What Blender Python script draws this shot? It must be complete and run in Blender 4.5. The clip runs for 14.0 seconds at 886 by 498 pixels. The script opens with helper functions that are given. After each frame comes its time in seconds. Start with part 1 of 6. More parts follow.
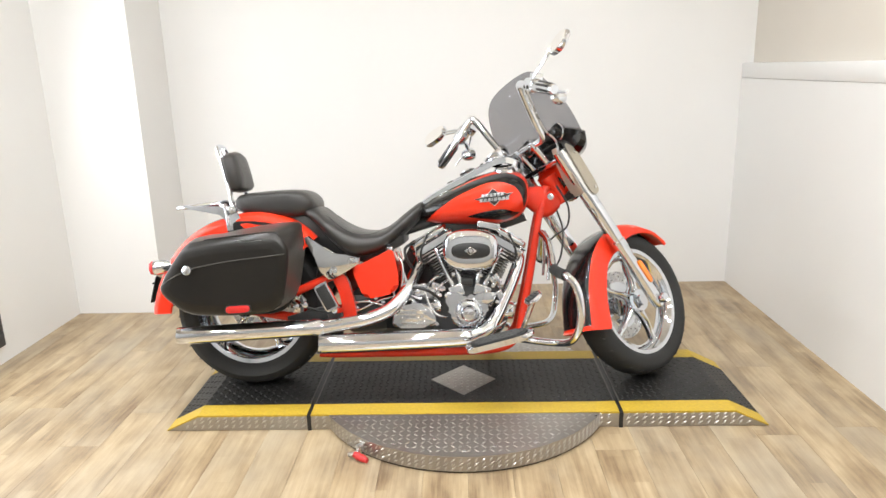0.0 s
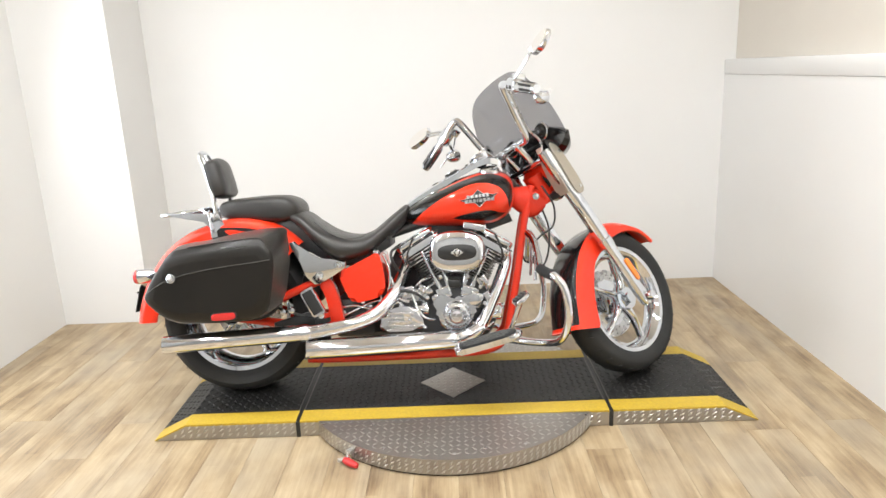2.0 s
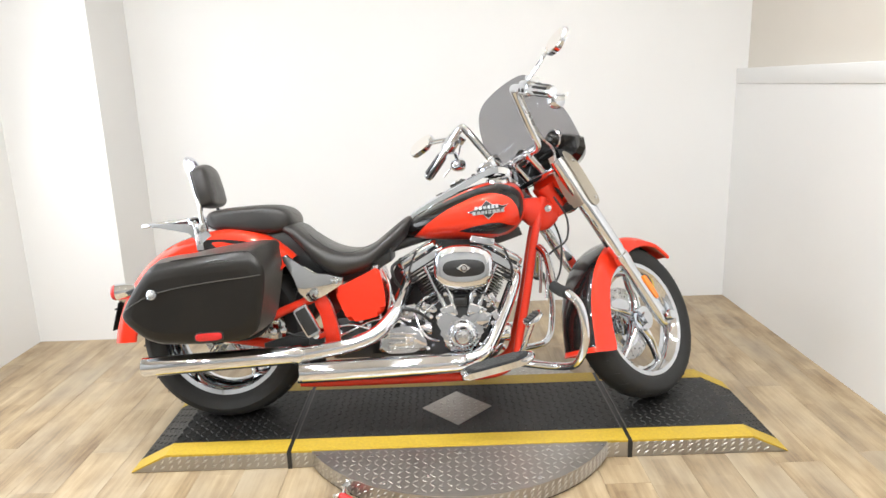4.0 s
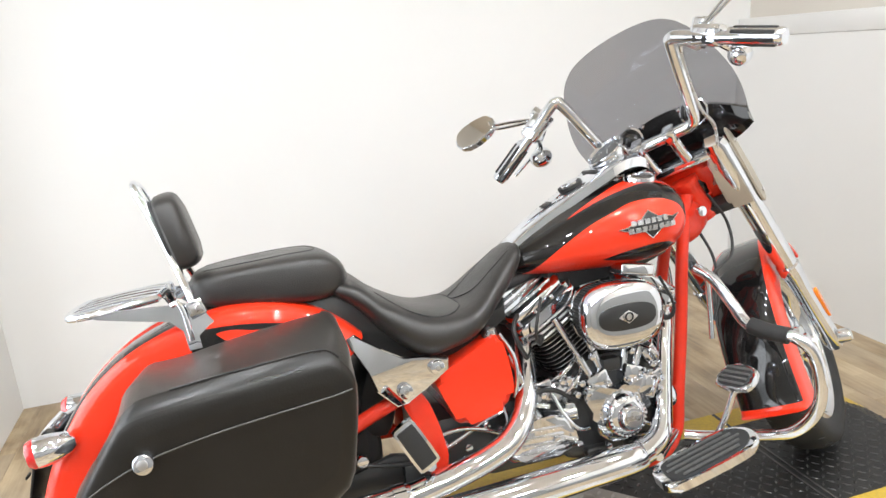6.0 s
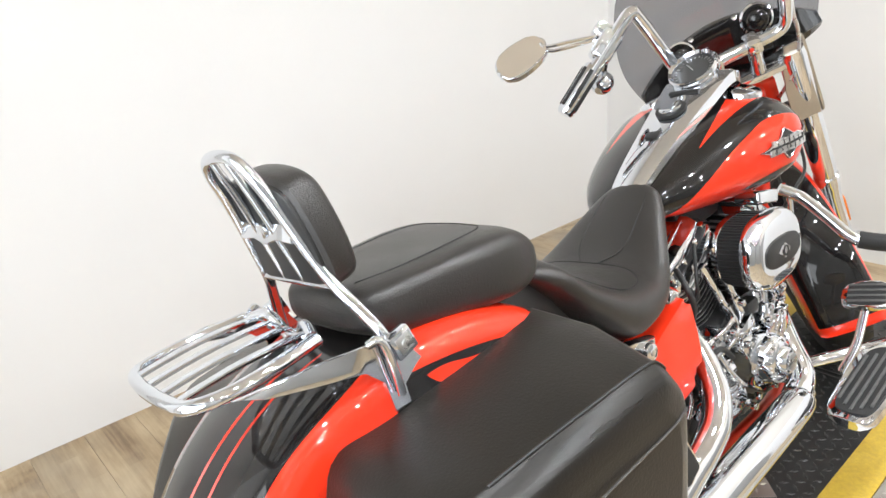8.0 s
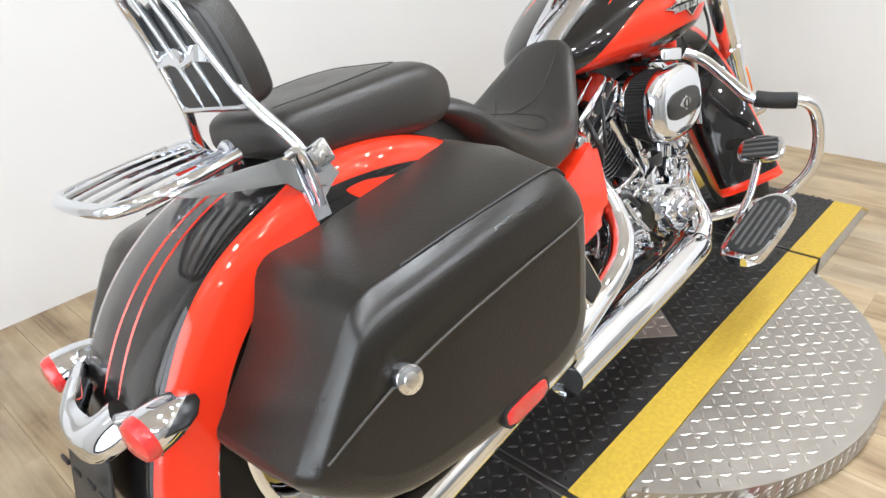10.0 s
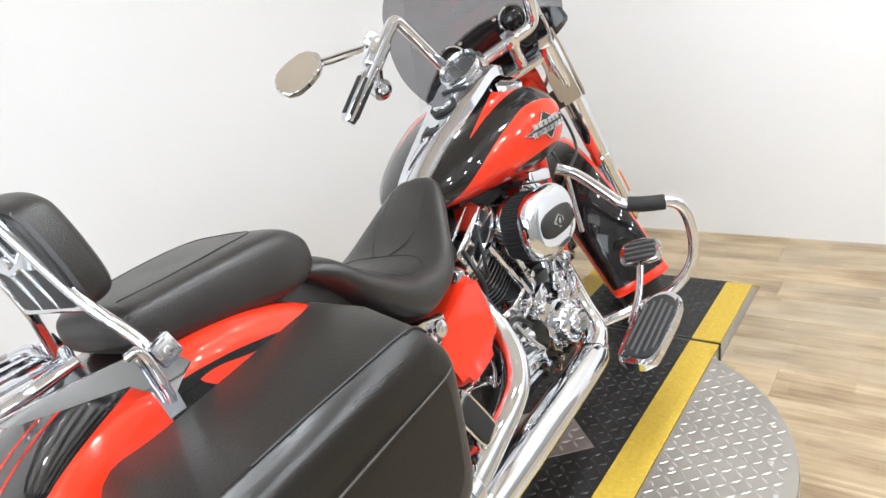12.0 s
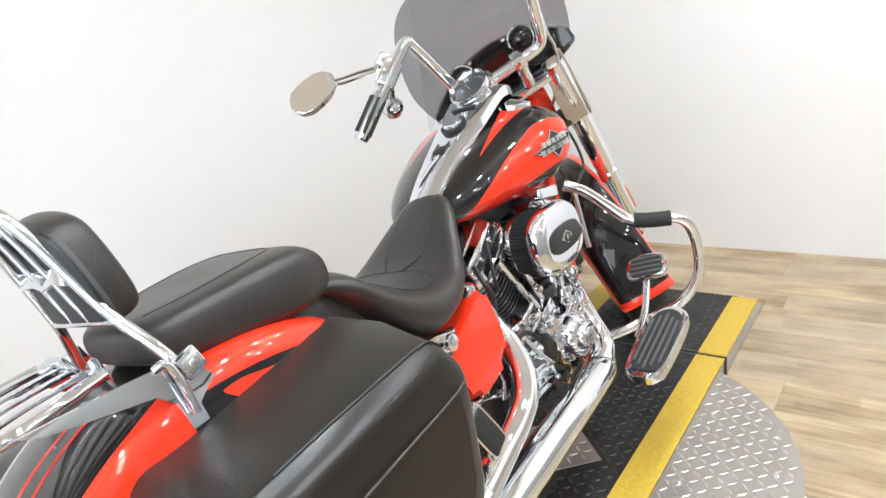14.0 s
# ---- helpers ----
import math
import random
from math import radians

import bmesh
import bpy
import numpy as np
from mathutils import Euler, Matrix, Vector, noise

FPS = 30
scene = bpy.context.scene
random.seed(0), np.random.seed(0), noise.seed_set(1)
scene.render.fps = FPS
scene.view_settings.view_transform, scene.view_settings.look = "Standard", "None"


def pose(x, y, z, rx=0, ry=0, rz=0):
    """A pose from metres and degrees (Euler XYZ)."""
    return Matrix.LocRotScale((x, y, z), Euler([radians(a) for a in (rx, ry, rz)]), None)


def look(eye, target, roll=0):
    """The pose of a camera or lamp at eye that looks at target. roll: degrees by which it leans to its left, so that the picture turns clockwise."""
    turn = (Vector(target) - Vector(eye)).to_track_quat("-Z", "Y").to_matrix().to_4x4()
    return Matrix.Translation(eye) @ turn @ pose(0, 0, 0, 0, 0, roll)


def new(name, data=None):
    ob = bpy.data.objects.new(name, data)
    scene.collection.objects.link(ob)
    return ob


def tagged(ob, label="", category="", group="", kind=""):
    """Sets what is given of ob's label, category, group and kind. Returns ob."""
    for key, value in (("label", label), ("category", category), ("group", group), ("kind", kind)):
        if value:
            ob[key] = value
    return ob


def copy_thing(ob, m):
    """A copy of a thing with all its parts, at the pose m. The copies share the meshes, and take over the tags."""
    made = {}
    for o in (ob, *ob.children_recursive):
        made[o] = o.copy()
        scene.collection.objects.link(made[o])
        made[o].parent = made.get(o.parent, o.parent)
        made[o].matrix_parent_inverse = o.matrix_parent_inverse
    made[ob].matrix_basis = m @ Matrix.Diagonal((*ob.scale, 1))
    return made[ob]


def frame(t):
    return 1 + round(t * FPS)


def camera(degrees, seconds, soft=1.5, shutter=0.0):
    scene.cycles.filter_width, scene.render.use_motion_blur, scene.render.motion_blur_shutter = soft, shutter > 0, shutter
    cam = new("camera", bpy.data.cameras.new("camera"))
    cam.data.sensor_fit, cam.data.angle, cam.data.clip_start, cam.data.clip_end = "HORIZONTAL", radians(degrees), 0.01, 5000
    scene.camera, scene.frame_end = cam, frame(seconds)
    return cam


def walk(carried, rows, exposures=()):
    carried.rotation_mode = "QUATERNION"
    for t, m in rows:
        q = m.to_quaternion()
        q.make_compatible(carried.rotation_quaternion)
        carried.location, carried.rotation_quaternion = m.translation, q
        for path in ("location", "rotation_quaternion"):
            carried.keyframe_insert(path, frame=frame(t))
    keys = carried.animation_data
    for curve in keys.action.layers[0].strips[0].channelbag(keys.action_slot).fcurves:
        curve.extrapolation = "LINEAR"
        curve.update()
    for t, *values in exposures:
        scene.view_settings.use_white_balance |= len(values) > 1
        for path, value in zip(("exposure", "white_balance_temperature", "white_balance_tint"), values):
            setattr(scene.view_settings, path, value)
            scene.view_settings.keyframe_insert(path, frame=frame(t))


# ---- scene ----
cam = camera(65.6, 14.0)
PATH = [
    (0, (0.005, -2.645, 1.331), (-0.052, -0.712, 0.821), -1.4),
    (0.5, (0.009, -2.648, 1.336), (-0.035, -0.714, 0.828), -1.4),
    (1, (0.01, -2.646, 1.333), (-0.035, -0.713, 0.824), -1.8),
    (1.5, (0.014, -2.64, 1.328), (-0.028, -0.708, 0.816), -2.1),
    (2, (0.025, -2.635, 1.328), (-0.007, -0.7, 0.823), -2.5),
    (2.5, (0.037, -2.626, 1.323), (-0.036, -0.702, 0.782), -3.3),
    (3, (0.072, -2.63, 1.323), (-0.083, -0.696, 0.836), -1.7),
    (3.2, (0.092, -2.623, 1.314), (-0.048, -0.682, 0.854), -2.0),
    (5.3, (-0.552, -1.84, 1.276), (-0.161, 0.04, 0.718), -3.5),
    (5.5, (-0.627, -1.738, 1.287), (-0.177, 0.117, 0.691), -4.9),
    (5.8, (-0.715, -1.556, 1.255), (-0.237, 0.308, 0.71), -6.6),
    (6, (-0.791, -1.384, 1.269), (-0.24, 0.456, 0.713), -3.9),
    (6.2, (-0.857, -1.255, 1.262), (-0.357, 0.591, 0.678), -5.7),
    (6.5, (-0.99, -1.071, 1.26), (-0.328, 0.705, 0.62), -4.3),
    (6.7, (-1.064, -0.976, 1.258), (-0.297, 0.729, 0.548), -7.3),
    (7, (-1.114, -0.87, 1.24), (-0.261, 0.801, 0.547), -3.1),
    (7.2, (-1.153, -0.779, 1.258), (-0.338, 0.917, 0.581), -5.9),
    (7.5, (-1.198, -0.634, 1.254), (-0.339, 1.048, 0.594), -7.7),
    (7.7, (-1.232, -0.607, 1.258), (-0.277, 1.0, 0.546), -7.7),
    (8, (-1.327, -0.623, 1.219), (-0.13, 0.803, 0.489), -5.0),
    (8.2, (-1.347, -0.703, 1.153), (-0.156, 0.759, 0.485), -7.8),
    (10.3, (-1.392, -0.719, 1.11), (-0.123, 0.468, 0.119), -5.0),
    (10.5, (-1.352, -0.722, 1.107), (-0.042, 0.411, 0.108), -6.8),
    (10.7, (-1.308, -0.73, 1.117), (0.092, 0.325, 0.155), -8.7),
    (11, (-1.277, -0.745, 1.14), (0.208, 0.324, 0.333), -9.3),
    (11.5, (-1.276, -0.754, 1.167), (0.199, 0.381, 0.435), -10.7),
    (12, (-1.283, -0.768, 1.172), (0.196, 0.38, 0.468), -9.2),
    (12.5, (-1.286, -0.776, 1.18), (0.183, 0.394, 0.493), -10.2),
    (13, (-1.287, -0.785, 1.183), (0.209, 0.369, 0.526), -9.6),
    (13.5, (-1.295, -0.78, 1.189), (0.221, 0.364, 0.564), -9.0),
    (14, (-1.313, -0.779, 1.192), (0.17, 0.385, 0.524), -9.2),
]
walk(cam, [(t, look(eye, target, roll)) for t, eye, target, roll in PATH], [(0, 0.14, 6600, 10), (3.2, 0.17, 6550, 10), (5.3, 0.18, 6400, 10), (8.2, 0.16, 6380, 10), (10.3, 0.11, 6230, 10), (14, 0.18, 6200, 10)])

# ---- world and light ----
world = bpy.data.worlds.new("world")
scene.world = world
world.use_nodes = True
sky = world.node_tree.nodes.new("ShaderNodeTexSky")
sky.sky_type = "NISHITA"
sky.sun_disc = False
sky.sun_elevation, sky.sun_rotation = radians(40), radians(120)
world.node_tree.links.new(sky.outputs[0], world.node_tree.nodes["Background"].inputs[0])
world.node_tree.nodes["Background"].inputs[1].default_value = 0.1

X_LEFT, X_RIGHT, Y_BACK, Y_BLOCK, X_BLOCK, Y_FRONT, H_CEIL = -2.22, 1.638, 1.50, 1.07, -1.72, -4.6, 2.9
DECK = 0.065


WARM = (0.935, 0.97, 0.99)
LAMP_ROWS = [(y, x) for y in (-3.6, -2.2, -0.6) for x in (-1.75, -1.0, -0.25, 0.5, 1.25)]
LAMP_WATTS = 14.0
for ly, lx in LAMP_ROWS:
    data = bpy.data.lights.new("downlight", "AREA")
    data.shape, data.size, data.energy, data.color = "DISK", 0.11, LAMP_WATTS, WARM
    new("downlight", data).matrix_world = look((lx, ly, H_CEIL - 0.035), (lx, ly + 0.001, 0))


daylight = bpy.data.lights.new("window_daylight", "AREA")
daylight.shape, daylight.size, daylight.size_y, daylight.energy, daylight.color = "RECTANGLE", 1.9, 1.1, 20.0, (0.95, 0.98, 1.0)
new("window_daylight", daylight).matrix_world = look((X_LEFT + 0.05, -0.25, 1.1), (0.5, -0.25, 0.6))


# ---- materials ----
def mat(name, colour, rough=0.5, metal=0.0, coat=0.0, spots=0.0, scale=8.0, bump=0.0, bscale=200.0, rvar=0.0, spec=0.5, stretch=None, second=None):
    """A principled material with colour variation at two scales, roughness variation and fine relief."""
    m = bpy.data.materials.new(name)
    m.use_nodes = True
    nt = m.node_tree
    b = nt.nodes["Principled BSDF"]
    b.inputs["Metallic"].default_value = metal
    b.inputs["Roughness"].default_value = rough
    b.inputs["Coat Weight"].default_value = coat
    b.inputs["Coat Roughness"].default_value = 0.03
    b.inputs["Specular IOR Level"].default_value = spec
    b.inputs["Base Color"].default_value = (*colour, 1)
    co = nt.nodes.new("ShaderNodeTexCoord")
    src = co.outputs["Object"]
    if stretch:
        mp = nt.nodes.new("ShaderNodeMapping")
        mp.inputs["Scale"].default_value = stretch
        nt.links.new(src, mp.inputs[0])
        src = mp.outputs[0]
    if spots or rvar:
        n1 = nt.nodes.new("ShaderNodeTexNoise")
        n1.inputs["Scale"].default_value, n1.inputs["Detail"].default_value = scale, 6
        nt.links.new(src, n1.inputs["Vector"])
    if spots:
        mix = nt.nodes.new("ShaderNodeMix")
        mix.data_type = "RGBA"
        mix.inputs["A"].default_value = (*[c * (1 - spots) for c in colour], 1)
        mix.inputs["B"].default_value = (*(second or [min(1, c * (1 + spots)) for c in colour]), 1)
        nt.links.new(n1.outputs["Fac"], mix.inputs["Factor"])
        nt.links.new(mix.outputs["Result"], b.inputs["Base Color"])
    if rvar:
        rm = nt.nodes.new("ShaderNodeMapRange")
        rm.inputs["To Min"].default_value, rm.inputs["To Max"].default_value = max(0, rough - rvar), rough + rvar
        nt.links.new(n1.outputs["Fac"], rm.inputs["Value"])
        nt.links.new(rm.outputs[0], b.inputs["Roughness"])
    if bump:
        n2 = nt.nodes.new("ShaderNodeTexNoise")
        n2.inputs["Scale"].default_value, n2.inputs["Detail"].default_value = bscale, 4
        nt.links.new(src, n2.inputs["Vector"])
        bp = nt.nodes.new("ShaderNodeBump")
        bp.inputs["Strength"].default_value, bp.inputs["Distance"].default_value = bump, 0.002
        nt.links.new(n2.outputs["Fac"], bp.inputs["Height"])
        nt.links.new(bp.outputs[0], b.inputs["Normal"])
    return m


M_WALL = mat("white wall paint", (0.75, 0.745, 0.735), 0.6, spots=0.04, scale=1.3, bump=0.08, bscale=90)
M_CEIL = mat("white lamp enamel", (0.8, 0.79, 0.77), 0.6, spots=0.03, scale=2)
M_DARKCEIL = mat("cream ceiling paint", (0.72, 0.665, 0.59), 0.8, spots=0.1, scale=2)
M_UPPER = mat("warm upper wall paint", (0.62, 0.58, 0.52), 0.7, spots=0.05, scale=1.5)
# Grey of the unseen walls, set to give the chrome darker reflections.
M_SOUTH = mat("grey of the unseen walls", (0.30, 0.295, 0.285), 0.7, spots=0.1, scale=2)
M_FRAME = mat("dark grey door frame", (0.06, 0.06, 0.065), 0.4, 0.6, spots=0.2, scale=20)
M_SUB = mat("dark joint between planks", (0.16, 0.12, 0.08), 0.8, spots=0.1)
M_CHROME = mat("polished chrome", (0.78, 0.81, 0.86), 0.05, 1.0, rvar=0.03, scale=30, spots=0.02)
M_SATIN = mat("satin aluminium", (0.62, 0.62, 0.62), 0.28, 1.0, rvar=0.08, scale=40, spots=0.06)
M_RED = mat("orange red gloss paint", (0.74, 0.032, 0.009), 0.3, 0.0, 1.0, spots=0.06, scale=60, spec=0.1)
M_DARKRED = mat("deep red frame paint", (0.62, 0.032, 0.013), 0.35, 0.0, 0.8, spots=0.06, scale=60, spec=0.1)
M_BLACK = mat("black gloss paint", (0.006, 0.0055, 0.0055), 0.25, 0.0, 1.0, spots=0.2, scale=70, spec=0.05)
M_LEATHER = mat("black leather grain", (0.017, 0.0152, 0.0138), 0.36, 0.0, 0.0, spots=0.3, scale=11, bump=0.42, bscale=380, rvar=0.12, spec=0.62)
M_BAG = mat("black leather saddlebag", (0.0095, 0.0082, 0.0066), 0.33, 0.0, 0.0, spots=0.5, scale=7, bump=0.2, bscale=260, rvar=0.08, spec=0.36)
M_SCUFF = mat("scuffed leather edge", (0.0085, 0.0075, 0.0065), 0.29, 0.0, 0.0, spots=0.7, scale=45, bump=0.25, bscale=150, rvar=0.06, spec=0.5, stretch=(0.12, 1, 1), second=(0.022, 0.0205, 0.019))
for leather, amount in ((M_BAG, 0.18), (M_LEATHER, 0.06)):
    skin = leather.node_tree.nodes["Principled BSDF"].inputs
    skin["Sheen Weight"].default_value, skin["Sheen Roughness"].default_value = amount, 0.35
    skin["Sheen Tint"].default_value = (1.0, 0.93, 0.84, 1)
M_RUBBER = mat("black tyre rubber", (0.016, 0.016, 0.016), 0.75, spots=0.2, scale=30, bump=0.2, bscale=300)
M_RIB = mat("scuffed grey rubber", (0.075, 0.074, 0.072), 0.5, spots=0.3, scale=60)
M_PLASTIC = mat("black satin plastic", (0.014, 0.014, 0.014), 0.45, spots=0.2, scale=40)
M_ENGINE = mat("black engine enamel", (0.018, 0.018, 0.018), 0.4, 0.0, 0.2, spots=0.25, scale=40, bump=0.1)
M_DECK = mat("worn black deck plate", (0.0085, 0.0082, 0.0078), 0.5, 0.0, spots=0.35, scale=7, rvar=0.12, bump=0.15, bscale=150)
M_TREAD = mat("polished raised tread", (0.54, 0.525, 0.5), 0.34, 1.0, spots=0.15, scale=30, rvar=0.08)
M_DECKT = mat("worn black raised tread", (0.016, 0.0155, 0.015), 0.36, 0.2, spots=0.7, scale=9, rvar=0.12)
M_PLATE = mat("bright tread plate", (0.40, 0.38, 0.35), 0.36, 0.9, spots=0.15, scale=9, rvar=0.1, bump=0.1, bscale=120)
M_WORN = mat("scuffed grey steel edge", (0.11, 0.105, 0.1), 0.42, 0.6, spots=0.7, scale=25, rvar=0.1)
M_YELLOW = mat("worn yellow safety paint", (0.48, 0.325, 0.032), 0.5, spots=0.3, scale=90, rvar=0.12, bump=0.5, bscale=110)
M_REFLRED = mat("red reflector lens", (0.55, 0.02, 0.02), 0.15, coat=1.0, spots=0.1, scale=200, bump=0.3, bscale=400)
M_AMBER = mat("amber reflector lens", (0.85, 0.22, 0.02), 0.18, coat=1.0, spots=0.1, scale=200, bump=0.3, bscale=400)
M_REDGRIP = mat("red rubber handle", (0.55, 0.03, 0.03), 0.5, spots=0.1, scale=60)
M_MIRROR = mat("tinted mirror glass", (0.97, 0.945, 0.91), 0.03, 1.0)


# ---- mesh helpers ----
def part(name, bm, material, parent, label="", smooth=True):
    me = bpy.data.meshes.new(name)
    bmesh.ops.recalc_face_normals(bm, faces=bm.faces)
    bm.to_mesh(me)
    bm.free()
    for m in material if isinstance(material, (list, tuple)) else [material]:
        me.materials.append(m)
    if smooth:
        me.shade_smooth()
        me.set_sharp_from_angle(angle=radians(38))
    ob = new(name, me)
    ob.parent = parent
    if label:
        tagged(ob, label)
    return ob


def thing(name, label, category, m=None, kind="", group=""):
    ob = new(name)
    ob.empty_display_size = 0.1
    if m:
        ob.matrix_world = m
    return tagged(ob, label, category, group, kind)


def spline(pts, n=8, closed=False):
    """Points on a Catmull-Rom curve through pts (vectors of any size)."""
    p = [np.array(q, float) for q in pts]
    out = []
    k = len(p)
    for i in range(k if closed else k - 1):
        a, b, c, d = (p[(i + o) % k] if closed else p[min(max(i + o, 0), k - 1)] for o in (-1, 0, 1, 2))
        for s in range(n):
            t = s / n
            out.append(0.5 * (2 * b + (c - a) * t + (2 * a - 5 * b + 4 * c - d) * t * t + (3 * b - a - 3 * c + d) * t**3))
    if not closed:
        out.append(p[-1])
    return out


def ring_mesh(bm, rings, closed=False, caps=True):
    """Joins rings of points, all of one count, into a skin."""
    rows = [[bm.verts.new(Vector(p)) for p in r] for r in rings]
    n, k = len(rows[0]), len(rows)
    for i in range(k if closed else k - 1):
        a, b = rows[i], rows[(i + 1) % k]
        for j in range(n):
            bm.faces.new((a[j], a[(j + 1) % n], b[(j + 1) % n], b[j]))
    if caps and not closed:
        bm.faces.new(rows[0][::-1])
        bm.faces.new(rows[-1])
    return bm


def tube(pts, r, seg=14, n=8, closed=False, bm=None, smooth=True, flat=1.0):
    """A swept round bar along a curve; r is a number or one per point."""
    bm = bm or bmesh.new()
    rs = r if isinstance(r, (list, tuple)) else [r] * len(pts)
    q = [(*p, a) for p, a in zip(pts, rs)]
    q = spline(q, n, closed) if smooth else [np.array(v, float) for v in q]
    rings, side = [], None
    for i, v in enumerate(q):
        a, b = q[(i - 1) % len(q)] if closed or i else q[0], q[(i + 1) % len(q)] if closed or i < len(q) - 1 else q[-1]
        d = Vector((b - a)[:3]).normalized()
        if side is None:
            side = d.orthogonal().normalized()
        side = (side - d * side.dot(d)).normalized()
        up = d.cross(side)
        rings.append([Vector(v[:3]) + float(v[3]) * (math.cos(2 * math.pi * s / seg) * side + flat * math.sin(2 * math.pi * s / seg) * up) for s in range(seg)])
    return ring_mesh(bm, rings, closed)


def lathe(profile, m, seg=40, bm=None, closed=False, arc=2 * math.pi):
    """Turns (radius, along) pairs round the z axis of the pose m."""
    bm = bm or bmesh.new()
    rings = []
    full = abs(arc - 2 * math.pi) < 1e-6
    for s in range(seg if full else seg + 1):
        a = arc * s / seg
        rings.append([m @ Vector((r * math.cos(a), r * math.sin(a), h)) for r, h in profile])
    rows = [[bm.verts.new(p) for p in r] for r in rings]
    k = len(rows)
    for i in range(k if full else k - 1):
        a, b = rows[i], rows[(i + 1) % k]
        for j in range(len(profile) if closed else len(profile) - 1):
            j2 = (j + 1) % len(profile)
            bm.faces.new((a[j], a[j2], b[j2], b[j]))
    bmesh.ops.remove_doubles(bm, verts=bm.verts, dist=1e-5)
    return bm


def axis(p, d):
    """A pose at p whose z axis points along d."""
    return Matrix.Translation(p) @ Vector(d).to_track_quat("Z", "Y").to_matrix().to_4x4()


def disc(p, d, r, h, seg=32, edge=0.15, bm=None):
    """A turned button: radius r, height h along d, with a rounded rim."""
    e = min(r, h) * edge
    return lathe([(0, 0), (r, 0), (r, h - e), (r - e * 0.3, h - e * 0.3), (r - e, h), (0, h)], axis(p, d), seg, bm)


def box(size, m=None, bevel=0.0, bm=None, seg=2):
    bm2 = bmesh.new()
    bmesh.ops.create_cube(bm2, size=1)
    bmesh.ops.scale(bm2, vec=size, verts=bm2.verts)
    if bevel:
        bmesh.ops.bevel(bm2, geom=bm2.edges[:], offset=bevel, segments=seg, affect="EDGES", profile=0.5)
    bmesh.ops.transform(bm2, matrix=m or Matrix(), verts=bm2.verts)
    if bm is None:
        return bm2
    join(bm, bm2)
    return bm


def join(bm, other):
    me = bpy.data.meshes.new("join")
    other.to_mesh(me)
    other.free()
    bm.from_mesh(me)
    bpy.data.meshes.remove(me)
    return bm


def prism(outline, depth, m=None, bevel=0.0, seg=2):
    """A flat outline in x and y, made depth thick along z, centred, with rounded edges."""
    bm = bmesh.new()
    a = [bm.verts.new((x, y, -depth / 2)) for x, y in outline]
    b = [bm.verts.new((x, y, depth / 2)) for x, y in outline]
    bm.faces.new(a[::-1])
    bm.faces.new(b)
    n = len(a)
    for i in range(n):
        bm.faces.new((a[i], a[(i + 1) % n], b[(i + 1) % n], b[i]))
    if bevel:
        bm.edges.ensure_lookup_table()
        caps = [e for e in bm.edges if abs(e.verts[0].co.z - e.verts[1].co.z) < 1e-6]
        bmesh.ops.bevel(bm, geom=caps, offset=bevel, segments=seg, affect="EDGES", profile=0.5)
    bmesh.ops.transform(bm, matrix=m or Matrix(), verts=bm.verts)
    return bm


def side_plate(outline, y, depth, bevel=0.0, seg=2):
    """A prism whose outline lies in bike x and z, at bike y."""
    return prism(outline, depth, Matrix.Translation((0, y, 0)) @ pose(0, 0, 0, 90), bevel, seg)


def oval(w, h, n=24, p=2.0):
    """A superellipse of full width w and height h."""
    out = []
    for i in range(n):
        a = 2 * math.pi * i / n
        c, s = math.cos(a), math.sin(a)
        out.append((w / 2 * math.copysign(abs(c) ** (2 / p), c), h / 2 * math.copysign(abs(s) ** (2 / p), s)))
    return out


def rounded(pts, n=6):
    return [tuple(v) for v in spline(pts, n, True)]

# ---- the room ----
def slab(name, x0, x1, y0, y1, z0, z1, material, label, category="wall"):
    bm = box((x1 - x0, y1 - y0, z1 - z0), Matrix.Translation(((x0 + x1) / 2, (y0 + y1) / 2, (z0 + z1) / 2)))
    ob = part(name, bm, material, None, smooth=False)
    return tagged(ob, label, category, kind="structure")


slab("wall_north", X_BLOCK - 0.1, X_RIGHT + 0.2, Y_BACK, Y_BACK + 0.15, -0.02, H_CEIL, M_WALL, "plain off-white painted wall behind the motorcycle")
slab("wall_block", X_LEFT - 0.15, X_BLOCK, Y_BLOCK, Y_BACK + 0.15, -0.02, H_CEIL, M_WALL, "off-white painted wall projection in the corner")
# Added out of view: closes the room and darkens what chrome reflects.
slab("wall_east_front", X_RIGHT, X_RIGHT + 0.15, Y_FRONT, -1.7, -0.02, 1.232, M_SOUTH, "unseen side wall part, greyed for dark chrome reflections")
slab("wall_east", X_RIGHT, X_RIGHT + 0.15, -1.6995, Y_BACK - 0.0005, -0.02, 1.232, M_WALL, "off-white lower part of the side wall")
slab("wall_east_upper", X_RIGHT + 0.06, X_RIGHT + 0.2, Y_FRONT, Y_BACK - 0.0005, 1.318, H_CEIL, M_UPPER, "warm grey set-back upper part of the side wall")
# Unseen end wall, added in grey so polished parts mirror something dark.
slab("wall_south", X_LEFT - 0.15, X_RIGHT + 0.2, Y_FRONT - 0.15, Y_FRONT, -0.02, H_CEIL, M_SOUTH, "added unseen wall that closes the room, grey for dark chrome reflections")
slab("ceiling", X_LEFT - 0.15, X_RIGHT + 0.2, Y_FRONT - 0.15, Y_BACK + 0.15, H_CEIL, H_CEIL + 0.1, M_DARKCEIL, "plain cream ceiling over the display bay", "ceiling")
